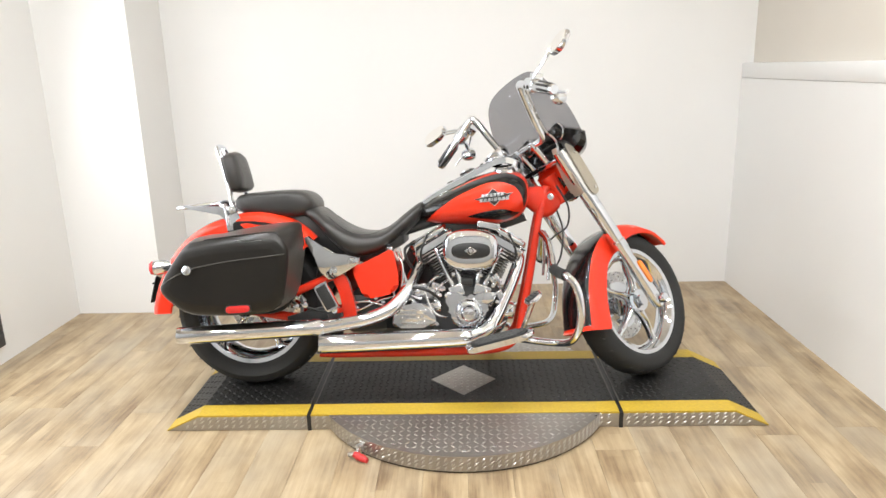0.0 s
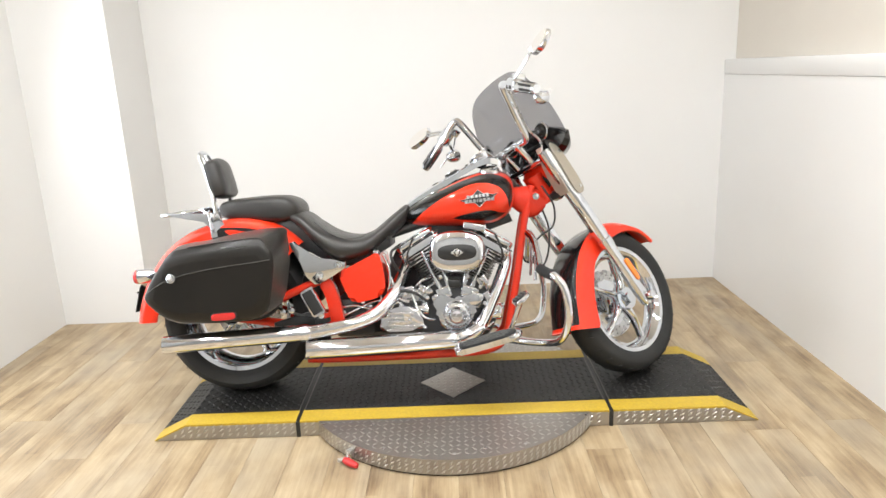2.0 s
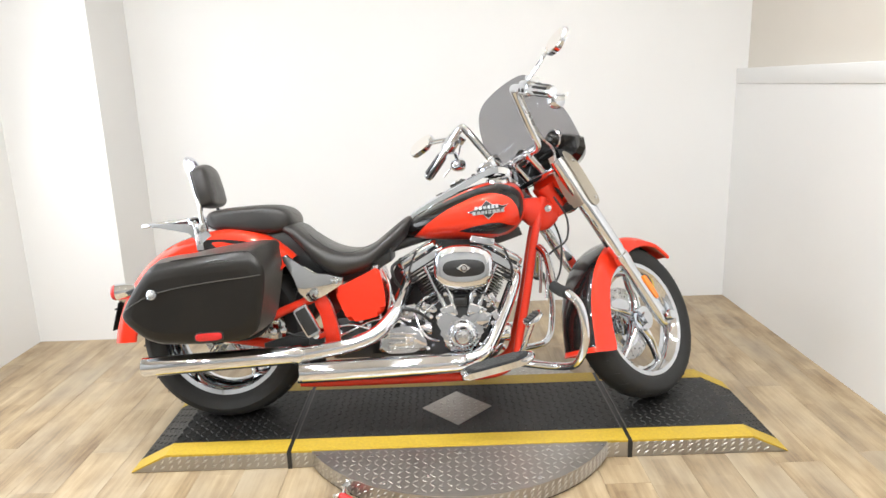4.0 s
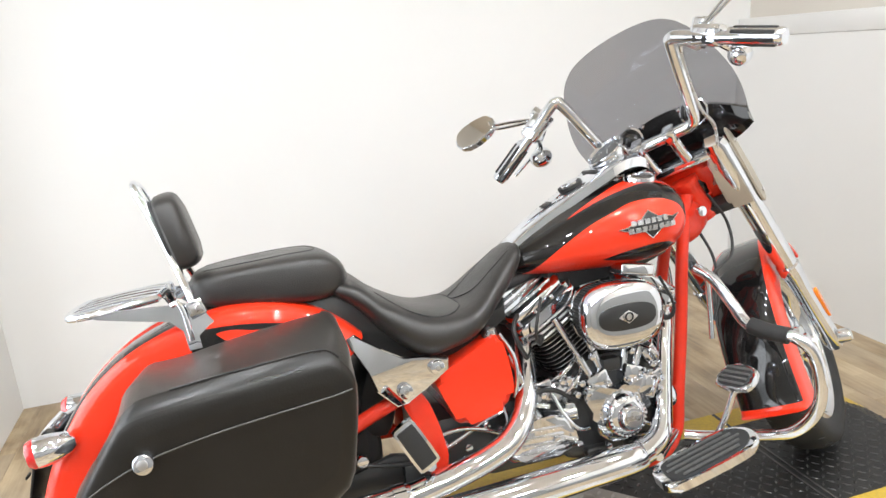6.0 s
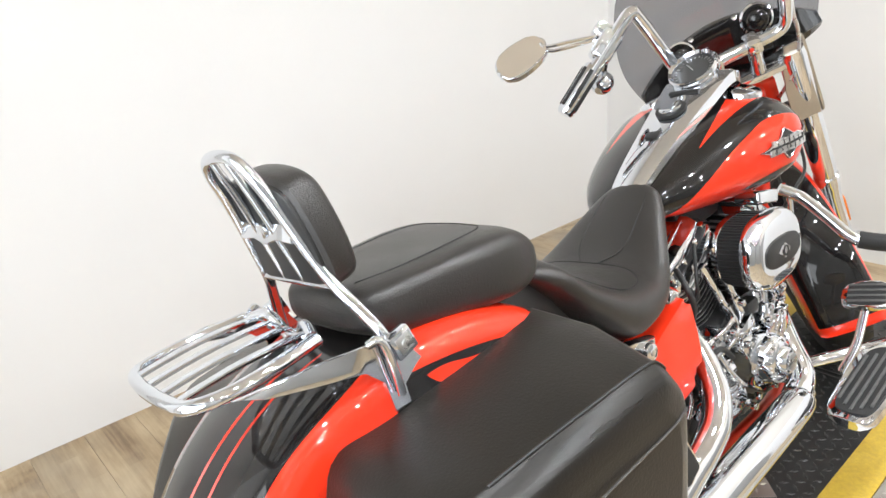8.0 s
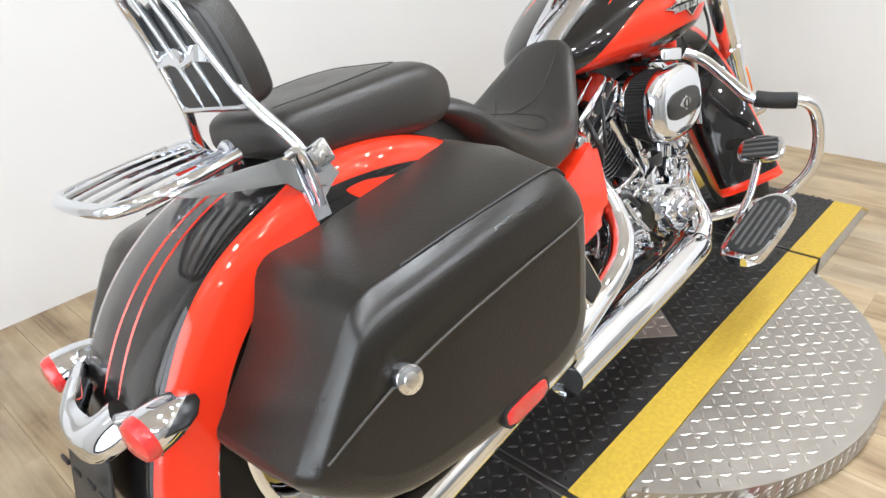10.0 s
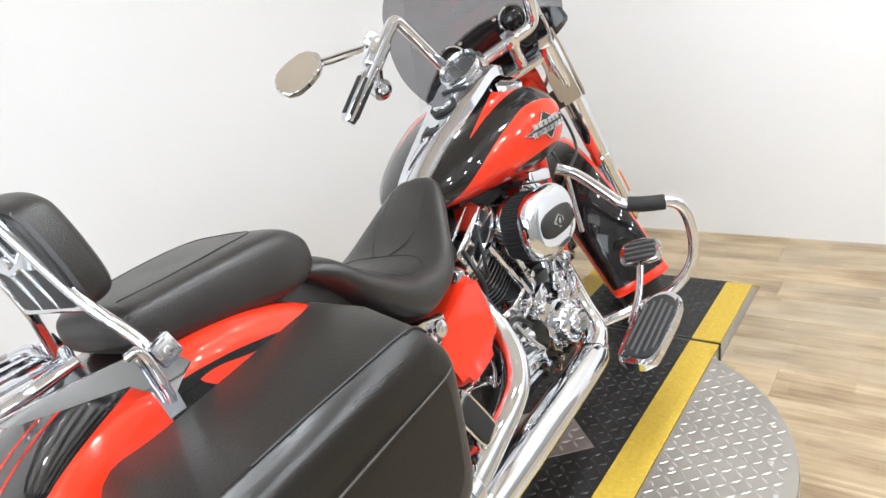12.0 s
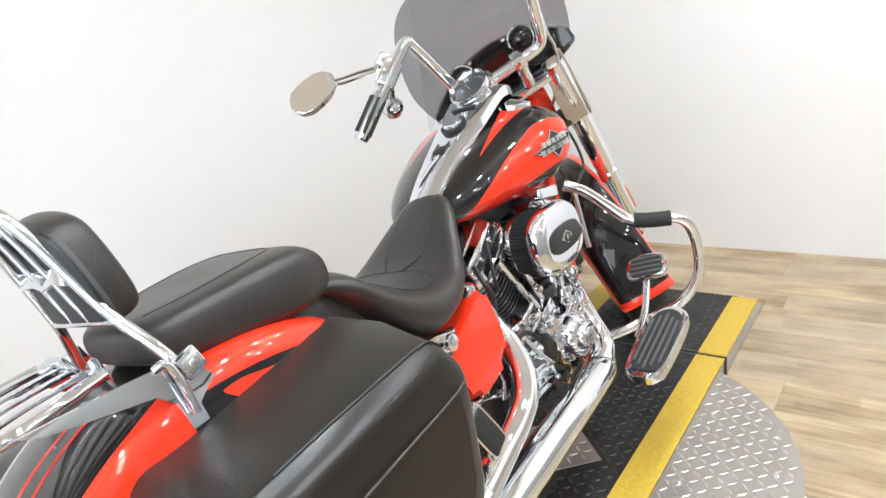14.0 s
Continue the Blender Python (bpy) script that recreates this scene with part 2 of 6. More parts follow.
cap = part("trim", box((0.15, Y_BACK - Y_FRONT - 0.002, 0.085), Matrix.Translation((X_RIGHT + 0.07, (Y_BACK + Y_FRONT) / 2, 1.275)), 0.008), M_WALL, None)
tagged(cap, "white painted ledge along the side wall", "trim", kind="structure")

# the west wall with its glazed door opening
DY0, DY1, DZ0, DZ1 = -0.9, 0.40, 0.085, 2.15
slab("wall_west", X_LEFT - 0.15, X_LEFT, DY1, Y_BLOCK - 0.0005, -0.02, H_CEIL, M_WALL, "off-white painted side wall beside the glazed opening")
# Unseen front stretch of this wall, greyed to deepen chrome reflections.
slab("wall_west_front", X_LEFT - 0.15, X_LEFT, Y_FRONT, DY0, -0.02, H_CEIL, M_SOUTH, "unseen side wall part, greyed for dark chrome reflections")
slab("wall_west_over", X_LEFT - 0.15, X_LEFT, DY0, DY1, DZ1, H_CEIL, M_WALL, "off-white painted wall over the glazed opening")
slab("wall_west_under", X_LEFT - 0.15, X_LEFT, DY0, DY1, -0.02, DZ0, M_WALL, "off-white painted wall under the glazed opening")
floor = slab("floor", X_LEFT - 0.15, X_RIGHT + 0.15, Y_FRONT - 0.1, Y_BACK + 0.1, -0.08, -0.004, M_SUB, "light oak look plank floor", "floor")



def plank_material():
    m = bpy.data.materials.new("mottled oak plank")
    m.use_nodes = True
    nt = m.node_tree
    b = nt.nodes["Principled BSDF"]
    co, info = nt.nodes.new("ShaderNodeTexCoord"), nt.nodes.new("ShaderNodeObjectInfo")
    off = nt.nodes.new("ShaderNodeVectorMath")
    off.operation = "MULTIPLY_ADD"
    off.inputs[0].default_value = (1, 1, 1)
    sc = nt.nodes.new("ShaderNodeVectorMath")
    sc.operation = "SCALE"
    sc.inputs[0].default_value = (37.0, 61.0, 13.0)
    nt.links.new(info.outputs["Random"], sc.inputs["Scale"])
    nt.links.new(co.outputs["Object"], off.inputs[0])
    off.inputs[1].default_value = (1, 1, 1)
    nt.links.new(sc.outputs[0], off.inputs[2])

    def noise_tex(scale, stretch, detail=5, rough=0.55):
        mp = nt.nodes.new("ShaderNodeMapping")
        mp.inputs["Scale"].default_value = stretch
        nt.links.new(off.outputs[0], mp.inputs[0])
        n = nt.nodes.new("ShaderNodeTexNoise")
        n.inputs["Scale"].default_value, n.inputs["Detail"].default_value, n.inputs["Roughness"].default_value = scale, detail, rough
        nt.links.new(mp.outputs[0], n.inputs["Vector"])
        return n.outputs["Fac"]

    brick = nt.nodes.new("ShaderNodeTexBrick")
    turn = nt.nodes.new("ShaderNodeMapping")
    turn.inputs["Rotation"].default_value = (0, 0, math.pi / 2)
    nt.links.new(off.outputs[0], turn.inputs[0])
    nt.links.new(turn.outputs[0], brick.inputs["Vector"])
    brick.inputs["Color1"].default_value, brick.inputs["Color2"].default_value = (0, 0, 0, 1), (1, 1, 1, 1)
    for key, value in (("Scale", 1.0), ("Mortar Size", 0.0), ("Brick Width", 0.31), ("Row Height", 0.0507), ("Bias", 0.0)):
        brick.inputs[key].default_value = value
    big, fine, blot = noise_tex(4.2, (2.2, 0.8, 1)), noise_tex(26, (3.0, 0.12, 1), 8, 0.65), noise_tex(2.0, (1.4, 0.8, 1), 3)
    ramp = nt.nodes.new("ShaderNodeValToRGB")
    e = ramp.color_ramp.elements
    e[0].position, e[0].color = 0.32, (0.165, 0.108, 0.06, 1)
    e[1].position, e[1].color = 0.74, (0.50, 0.39, 0.25, 1)
    for p, c in ((0.44, (0.28, 0.20, 0.115, 1)), (0.57, (0.385, 0.29, 0.175, 1))):
        e.new(p).color = c
    add = nt.nodes.new("ShaderNodeMath")
    add.operation = "MULTIPLY_ADD"
    add.inputs[1].default_value = 0.42
    nt.links.new(fine, add.inputs[0])
    half = nt.nodes.new("ShaderNodeMath")
    half.operation = "MULTIPLY_ADD"
    half.inputs[1].default_value, half.inputs[2].default_value = 0.75, -0.13
    nt.links.new(big, half.inputs[0])
    nt.links.new(half.outputs[0], add.inputs[2])
    tone = nt.nodes.new("ShaderNodeMath")
    tone.operation = "MULTIPLY_ADD"
    tone.inputs[1].default_value = 0.10
    nt.links.new(brick.outputs["Color"], tone.inputs[0])
    nt.links.new(add.outputs[0], tone.inputs[2])
    nt.links.new(tone.outputs[0], ramp.inputs[0])
    grey = nt.nodes.new("ShaderNodeMix")
    grey.data_type = "RGBA"
    grey.inputs["B"].default_value = (0.37, 0.325, 0.255, 1)
    lim = nt.nodes.new("ShaderNodeMapRange")
    lim.inputs["From Min"].default_value, lim.inputs["From Max"].default_value, lim.inputs["To Max"].default_value = 0.45, 0.75, 0.6
    nt.links.new(blot, lim.inputs["Value"])
    nt.links.new(lim.outputs[0], grey.inputs["Factor"])
    nt.links.new(ramp.outputs[0], grey.inputs["A"])
    nt.links.new(grey.outputs["Result"], b.inputs["Base Color"])
    rr = nt.nodes.new("ShaderNodeMapRange")
    rr.inputs["To Min"].default_value, rr.inputs["To Max"].default_value = 0.30, 0.48
    nt.links.new(fine, rr.inputs["Value"])
    nt.links.new(rr.outputs[0], b.inputs["Roughness"])
    bp = nt.nodes.new("ShaderNodeBump")
    bp.inputs["Strength"].default_value, bp.inputs["Distance"].default_value = 0.12, 0.001
    nt.links.new(fine, bp.inputs["Height"])
    nt.links.new(bp.outputs[0], b.inputs["Normal"])
    return m


M_PLANK = plank_material()

# glazed opening in the west wall
window = thing("window_1", "dark grey metal framed glazed opening with bright daylight", "window", pose(0, 0, 0), kind="structure")
fx = X_LEFT - 0.03
for name, y0, y1, z0, z1 in (("frame_bar", DY0, DY1, DZ0, DZ0 + 0.075), ("frame_bar", DY0, DY1, DZ1 - 0.075, DZ1), ("frame_bar", DY0, DY0 + 0.075, DZ0 + 0.075, DZ1 - 0.075), ("frame_bar", DY1 - 0.075, DY1, DZ0 + 0.075, DZ1 - 0.075)):
    part(name, box((0.09, y1 - y0, z1 - z0), Matrix.Translation((fx, (y0 + y1) / 2, (z0 + z1) / 2)), 0.006), M_FRAME, window, "dark grey metal frame bar")
pane = part("pane", box((0.006, DY1 - DY0 - 0.15, DZ1 - DZ0 - 0.15), Matrix.Translation((fx - 0.01, (DY0 + DY1) / 2, (DZ0 + DZ1) / 2))), None, window, "clear glass pane", smooth=False)
glass = bpy.data.materials.new("clear pane glass")
glass.use_nodes = True
gn = glass.node_tree.nodes["Principled BSDF"]
gn.inputs["Transmission Weight"].default_value, gn.inputs["Roughness"].default_value, gn.inputs["IOR"].default_value = 1.0, 0.01, 1.45
pane.data.materials.clear()
pane.data.materials.append(glass)
pane.visible_shadow = False
glow = bpy.data.materials.new("hazy daylight outside")
glow.use_nodes = True
gb = glow.node_tree.nodes["Principled BSDF"]
gb.inputs["Base Color"].default_value = (0.8, 0.85, 0.9, 1)
gb.inputs["Emission Color"].default_value, gb.inputs["Emission Strength"].default_value = (0.93, 0.97, 1.0, 1), 2.2
back = part("backdrop", box((0.05, 4.0, 4.0), Matrix.Translation((X_LEFT - 1.6, -0.3, 1.2))), glow, None, smooth=False)
tagged(back, "bright hazy daylight beyond the glazing", "backdrop", kind="structure")

# ceiling downlights
M_BULB = bpy.data.materials.new("lit diffuser")
M_BULB.use_nodes = True
mb = M_BULB.node_tree.nodes["Principled BSDF"]
mb.inputs["Emission Color"].default_value, mb.inputs["Emission Strength"].default_value = (1, 0.96, 0.9, 1), 12.0
first = None
for ly, lx in LAMP_ROWS:
    m = pose(lx, ly, H_CEIL, 180)
    if first is None:
        first = thing("ceiling_downlight", "round white recessed ceiling downlight, switched on", "ceiling light", m, group="ceiling downlights")
        part("bezel", lathe([(0.062, 0), (0.085, 0), (0.085, 0.012), (0.066, 0.018), (0.062, 0.014)], Matrix(), 28, closed=True), M_CEIL, first, "white bezel")
        part("diffuser", lathe([(0, 0.001), (0.062, 0.001), (0.062, 0.008), (0, 0.008)], Matrix(), 28), M_BULB, first, "lit diffuser")
    else:
        copy_thing(first, m)

# ---- the turntable platform ----

PX0, PX1, PX2, PY, PYI = 0.592, 1.02, 1.145, 0.287, 0.203


def deck_height(x):
    a = abs(x)
    return DECK if a < PX1 else max(0.004, DECK - (DECK - 0.004) * (a - PX1) / (PX2 - PX1))


def treads(name, spots, material, parent, size=(0.026, 0.009, 0.0016)):
    """Raised lozenges of tread plate; spots are (origin, along, across, normal)."""
    verts, faces = [], []
    for o, u, v, w in spots:
        k = len(verts)
        o, u, v, w = Vector(o), Vector(u) * size[0] / 2, Vector(v) * size[1] / 2, Vector(w) * size[2]
        verts += [o - u, o - v, o + u, o + v, o - u * 0.45 + w, o - v * 0.2 + w, o + u * 0.45 + w, o + v * 0.2 + w]
        faces += [(k, k + 1, k + 5, k + 4), (k + 1, k + 2, k + 6, k + 5), (k + 2, k + 3, k + 7, k + 6), (k + 3, k, k + 4, k + 7), (k + 4, k + 5, k + 6, k + 7)]
    me = bpy.data.meshes.new(name)
    me.from_pydata([tuple(p) for p in verts], [], faces)
    me.materials.append(material)
    ob = new(name, me)
    ob.parent = parent
    return tagged(ob, kind="stuff")


def tread_grid(x0, x1, y0, y1, z, inside=lambda x, y: True, pitch=0.03):
    out, i = [], 0
    y = y0 + pitch / 2
    while y < y1:
        j = 0
        x = x0 + pitch / 2
        while x < x1:
            if inside(x, y):
                a = radians(45 if (i + j) % 2 else -45)
                zz = z(x) if callable(z) else z
                out.append(((x, y, zz), (math.cos(a), math.sin(a), 0), (-math.sin(a), math.cos(a), 0), (0, 0, 1)))
            x += pitch
            j += 1
        y += pitch
        i += 1
    return out


def build_platform():
    top = thing("turntable_platform", "black tread-plate motorcycle turntable with worn yellow edges on the floor", "turntable", pose(0, 0, 0))

    def strip(name, x0, x1, y0, y1, material, lift=0.0, label=""):
        xs = sorted({x0, x1, *[v for v in (-PX1, PX1) if x0 < v < x1]})
        bm = bmesh.new()
        rings = []
        for x in xs:
            h = deck_height(x) + lift
            b = max(0.001, h - 0.008)
            rings.append([(x, y0, b), (x, y1, b), (x, y1, h), (x, y0, h)])
        ring_mesh(bm, rings)
        return part(name, bm, material, top, label, smooth=False)

    g = 0.0075
    for x0, x1 in ((-PX2, -PX0 - g), (-PX0 + g, PX0 - g), (PX0 + g, PX2)):
        centre = x0 > -PX0 - g and x1 < PX0 + g
        strip("centre_deck" if centre else "ramp_deck", x0, x1, -PYI, PYI, M_DECK, 0, "black tread-plate deck with scuffs")
        for s in (-1, 1):
            ya, yb = sorted((s * PYI, s * PY))
            strip("yellow_edge", x0, x1, ya, yb, M_YELLOW, 0.0006, "worn yellow painted edge")
            # bright side plates
            bm = bmesh.new()
            xs = sorted({x0, x1, *[v for v in (-PX1, PX1) if x0 < v < x1]})
            yo, yi = s * (PY - 0.001), s * (PY - 0.006)
            ring_mesh(bm, [[(x, yo, 0.002), (x, yi, 0.002), (x, yi, max(0.0025, deck_height(x) - 0.009)), (x, yo, max(0.003, deck_height(x) - 0.0015))] for x in xs])
            side = part("side_plate", bm, M_PLATE, top, "bright tread-plate side", smooth=False)
            spots, x, i = [], x0 + 0.02, 0
            while x < x1 - 0.01:
                for k, z in enumerate((0.017, 0.037, 0.053)):
                    if z < deck_height(x) - 0.012:
                        a = radians(35 if (i + k) % 2 else 55)
                        spots.append(((x, yo, z), (math.cos(a), 0, math.sin(a)), (-math.sin(a), 0, math.cos(a)), (0, s, 0)))
                x += 0.03
                i += 1
            treads("treads", spots, M_TREAD, side, (0.026, 0.009, 0.0025))
    # dark gaps between the three sections and the floor skirt
    for x in (-PX0, PX0):
        for e in (-0.0105, 0.0105):
            part("joint_edge", box((0.005, 2 * PYI, 0.003), Matrix.Translation((x + e, 0, DECK + 0.0002)), 0.0008), M_WORN, top, "scuffed grey edge", smooth=False)
        part("joint", box((0.0145, 2 * PY + 0.006, DECK - 0.002), Matrix.Translation((x, 0, DECK / 2 - 0.001))), M_PLASTIC, top, "black rubber joint", smooth=False)
    free = lambda x, y: abs(x) + abs(y) * 0.97 > 0.15 and abs(abs(x) - PX0) > 0.019  # noqa: E731
    treads("deck_treads", tread_grid(-PX2 + 0.01, PX2, -PYI + 0.006, PYI - 0.004, deck_height, free, 0.0268), M_DECKT, top, (0.0245, 0.0095, 0.0022))
    inlay = part("diamond_inlay", prism([(-0.136, 0.003), (0, -0.14), (0.134, 0.003), (0, 0.142)], 0.003, Matrix.Translation((0, 0, DECK + 0.001)), 0.0006), M_PLATE, top, "bright tread-plate diamond set in the deck", smooth=False)
    treads("treads", tread_grid(-0.13, 0.13, -0.135, 0.135, DECK + 0.0025, lambda x, y: abs(x) + abs(y) < 0.12, 0.0268), M_TREAD, inlay, (0.028, 0.01, 0.002))
    # the round table under the centre section
    R = 0.588
    for s in (-1, 1):
        a0 = math.asin((PY + 0.001) / R)
        arc = [(R * math.cos(a), s * R * math.sin(a)) for a in np.linspace(a0, math.pi - a0, 64)]
        plate = part("round_plate", prism(arc, 0.006, Matrix.Translation((0, 0, DECK - 0.0045)), 0.001), M_PLATE, top, "bright round tread-plate table", smooth=False)
        inside = lambda x, y: x * x + y * y < (R - 0.014) ** 2 and abs(y) > PY + 0.012  # noqa: E731
        treads("treads", tread_grid(-R, R, *sorted((s * PY, s * R)), DECK - 0.0016, inside, 0.0268), M_TREAD, plate, (0.027, 0.009, 0.0013))
        band = part("round_skirt", prism(arc, 0.05, Matrix.Translation((0, 0, 0.0325))), M_PLATE, top, "bright tread-plate skirt", smooth=False)
        spots = []
        for i, a in enumerate(np.linspace(a0 + 0.02, math.pi - a0 - 0.02, 48)):
            n = Vector((math.cos(a), s * math.sin(a), 0))
            t = Vector((-n.y, n.x, 0))
            for k, z in enumerate((0.018, 0.034, 0.05)):
                b = radians(40 if (i + k) % 2 else 60)
                spots.append((n * R + Vector((0, 0, z)), t * math.cos(b) + Vector((0, 0, math.sin(b))), -t * math.sin(b) + Vector((0, 0, math.cos(b))), n))
        treads("treads", spots, M_TREAD, band, (0.026, 0.009, 0.0025))
        part("rubber_foot", prism([(x * 0.992, y * 0.992) for x, y in arc], 0.008, Matrix.Translation((0, 0, 0.004))), M_RUBBER, top, "black rubber foot strip", smooth=False)
        screws = [(0.247, 0.5), (-0.247, 0.5), (0.105, 0.52), (0.49, 0.315), (-0.49, 0.315), (0.3, 0.33), (-0.3, 0.33), (0.0, 0.33), (0.0, 0.55), (-0.105, 0.47)]
        for x, y in screws:
            part("screw", disc((x, s * y, DECK - 0.0016), (0, 0, 1), 0.0065, 0.0018, 12), M_SATIN, top)
    # the locking lever with its red handle
    lever = part("lock_lever", tube([(-0.36, -0.45, 0.02), (-0.385, -0.485, 0.02), (-0.41, -0.50, 0.022)], 0.007, 10), M_SATIN, top, "grey steel locking lever")
    part("lever_bracket", box((0.045, 0.02, 0.03), pose(-0.365, -0.462, 0.03, 0, 0, 52), 0.003), M_SATIN, top)
    part("lever_handle", lathe([(0, 0), (0.011, 0.002), (0.0135, 0.02), (0.0125, 0.045), (0.009, 0.062), (0, 0.064)], axis((-0.39, -0.49, 0.018), (0.75, -0.55, -0.05)), 16), M_REDGRIP, lever, "red rubber lever handle")
    return top


build_platform()

# ---- paint with flame graphics ----
def painted(name, base, other, regions, minus=()):
    """Gloss paint whose second colour fills regions: (coordinate, low curve, high curve), the curves being (x, value) points
    along the bike; coordinate "z" or "y" (distance from the middle)."""
    m = mat(name, base, 0.3, 0.0, 1.0, spec=0.08)
    nt = m.node_tree
    b = nt.nodes["Principled BSDF"]
    co = nt.nodes.new("ShaderNodeTexCoord")
    sep = nt.nodes.new("ShaderNodeSeparateXYZ")
    nt.links.new(co.outputs["Object"], sep.inputs[0])
    flake = nt.nodes.new("ShaderNodeTexNoise")
    flake.inputs["Scale"].default_value = 90
    nt.links.new(co.outputs["Object"], flake.inputs["Vector"])
    ay = nt.nodes.new("ShaderNodeMath")
    ay.operation = "ABSOLUTE"
    nt.links.new(sep.outputs["Y"], ay.inputs[0])
    coord = {"z": sep.outputs["Z"], "y": ay.outputs[0]}

    def curve(points):
        x0, x1 = points[0][0], points[-1][0]
        lo, hi = min(p[1] for p in points) - 0.01, max(p[1] for p in points) + 0.01
        mr = nt.nodes.new("ShaderNodeMapRange")
        mr.inputs["From Min"].default_value, mr.inputs["From Max"].default_value = x0, x1
        nt.links.new(sep.outputs["X"], mr.inputs["Value"])
        fc = nt.nodes.new("ShaderNodeFloatCurve")
        c = fc.mapping.curves[0]
        for i, (x, v) in enumerate(points):
            px, pv = (x - x0) / (x1 - x0), (v - lo) / (hi - lo)
            if i in (0, len(points) - 1):
                c.points[0 if i == 0 else len(c.points) - 1].location = (px, pv)
            else:
                c.points.new(px, pv)
        fc.mapping.update()
        nt.links.new(mr.outputs[0], fc.inputs["Value"])
        back = nt.nodes.new("ShaderNodeMath")
        back.operation = "MULTIPLY_ADD"
        back.inputs[1].default_value, back.inputs[2].default_value = hi - lo, lo
        nt.links.new(fc.outputs[0], back.inputs[0])
        return back.outputs[0], x0, x1

    def step(value, minus, sign):
        d = nt.nodes.new("ShaderNodeMath")
        d.operation = "SUBTRACT"
        nt.links.new(value, d.inputs[0])
        if isinstance(minus, float):
            d.inputs[1].default_value = minus
        else:
            nt.links.new(minus, d.inputs[1])
        r = nt.nodes.new("ShaderNodeMapRange")
        r.inputs["From Min"].default_value, r.inputs["From Max"].default_value = (-0.0006, 0.0006) if sign > 0 else (0.0006, -0.0006)
        nt.links.new(d.outputs[0], r.inputs["Value"])
        return r.outputs[0]

    total, cut = None, None
    for num, (axis_name, low, high) in enumerate([*regions, *minus]):
        steps = []
        for pts, sign in ((low, 1), (high, -1)):
            if pts:
                v, x0, x1 = curve(pts)
                steps += [step(coord[axis_name], v, sign)]
        steps += [step(sep.outputs["X"], float(x0), 1), step(sep.outputs["X"], float(x1), -1)]
        out = steps[0]
        for s in steps[1:]:
            mu = nt.nodes.new("ShaderNodeMath")
            mu.operation = "MULTIPLY"
            nt.links.new(out, mu.inputs[0])
            nt.links.new(s, mu.inputs[1])
            out = mu.outputs[0]
        if num >= len(regions):
            cut = out
        elif total is None:
            total = out
        else:
            mx = nt.nodes.new("ShaderNodeMath")
            mx.operation = "MAXIMUM"
            nt.links.new(total, mx.inputs[0])
            nt.links.new(out, mx.inputs[1])
            total = mx.outputs[0]
    if cut is not None:
        keep = nt.nodes.new("ShaderNodeMath")
        keep.operation = "SUBTRACT"
        keep.use_clamp = True
        nt.links.new(total, keep.inputs[0])
        nt.links.new(cut, keep.inputs[1])
        total = keep.outputs[0]
    mix = nt.nodes.new("ShaderNodeMix")
    mix.data_type = "RGBA"
    mix.inputs["A"].default_value = (*base, 1)
    mix.inputs["B"].default_value = (*other, 1)
    nt.links.new(total, mix.inputs["Factor"])
    nt.links.new(mix.outputs["Result"], b.inputs["Base Color"])
    return m


RED, BLK = (0.74, 0.032, 0.009), (0.006, 0.0055, 0.0055)
M_TANK = painted("red tank paint with black flames", RED, BLK, [
    ("z", [(-0.2, 0.6), (-0.135, 0.662), (-0.06, 0.727), (0.06, 0.792), (0.15, 0.818), (0.21, 0.808), (0.25, 0.775), (0.268, 0.72), (0.278, 0.66), (0.36, 0.64)], None),
    ("z", [(0.04, 0.683), (0.12, 0.672), (0.2, 0.668), (0.3, 0.66)], [(0.04, 0.684), (0.12, 0.705), (0.18, 0.712), (0.24, 0.70), (0.3, 0.70)]),
], [("y", [(-0.02, 0.112), (0.08, 0.102), (0.18, 0.083), (0.36, 0.055)], [(-0.02, 0.113), (0.08, 0.126), (0.18, 0.142), (0.36, 0.165)])])
M_REARF = painted("red fender paint with black flames", RED, BLK, [
    ("y", None, [(-1.35, 0.10), (-1.2, 0.122), (-1.1, 0.118), (-1.0, 0.122), (-0.95, 0.116), (-0.86, 0.098), (-0.72, 0.055), (-0.5, 0.0)]),
    ("z", [(-0.93, 0.64), (-0.90, 0.66), (-0.864, 0.674), (-0.80, 0.667), (-0.726, 0.657), (-0.62, 0.58)], [(-0.93, 0.68), (-0.90, 0.683), (-0.854, 0.684), (-0.795, 0.68), (-0.714, 0.664), (-0.62, 0.61)]),
    ("z", [(-0.93, 0.50), (-0.62, 0.50)], [(-0.93, 0.682), (-0.89, 0.682), (-0.872, 0.664), (-0.853, 0.652), (-0.806, 0.65), (-0.76, 0.636), (-0.62, 0.56)]),
])
M_STRIPE = mat("thin red pinstripe", RED, 0.3, 0.0, 1.0, spots=0.05)


# ---- the motorcycle ----
LEAN_DEG, STEER, RAKE = 10.3, 41.0, 32.0
bike = thing("motorcycle", "orange-red and black cruiser motorcycle leaning on its stand on the turntable", "motorcycle", pose(0, 0.02, DECK + 0.002, -LEAN_DEG) @ Matrix.Translation((-0.0135, 0, 0)) @ Matrix.Diagonal((0.973, 1.03, 0.995, 1)))
REAR = Vector((-0.872, 0, 0.326))
FRONT = Vector((0.75, 0, 0.302))
SAXIS_P = Vector((0.91, 0, 0))
SAXIS_D = Vector((-math.sin(radians(RAKE)), 0, math.cos(radians(RAKE))))
TILT = Matrix.Translation((0, 0, 0.95)) @ pose(0, 0, 0, 3.5) @ Matrix.Translation((0, 0, -0.95))
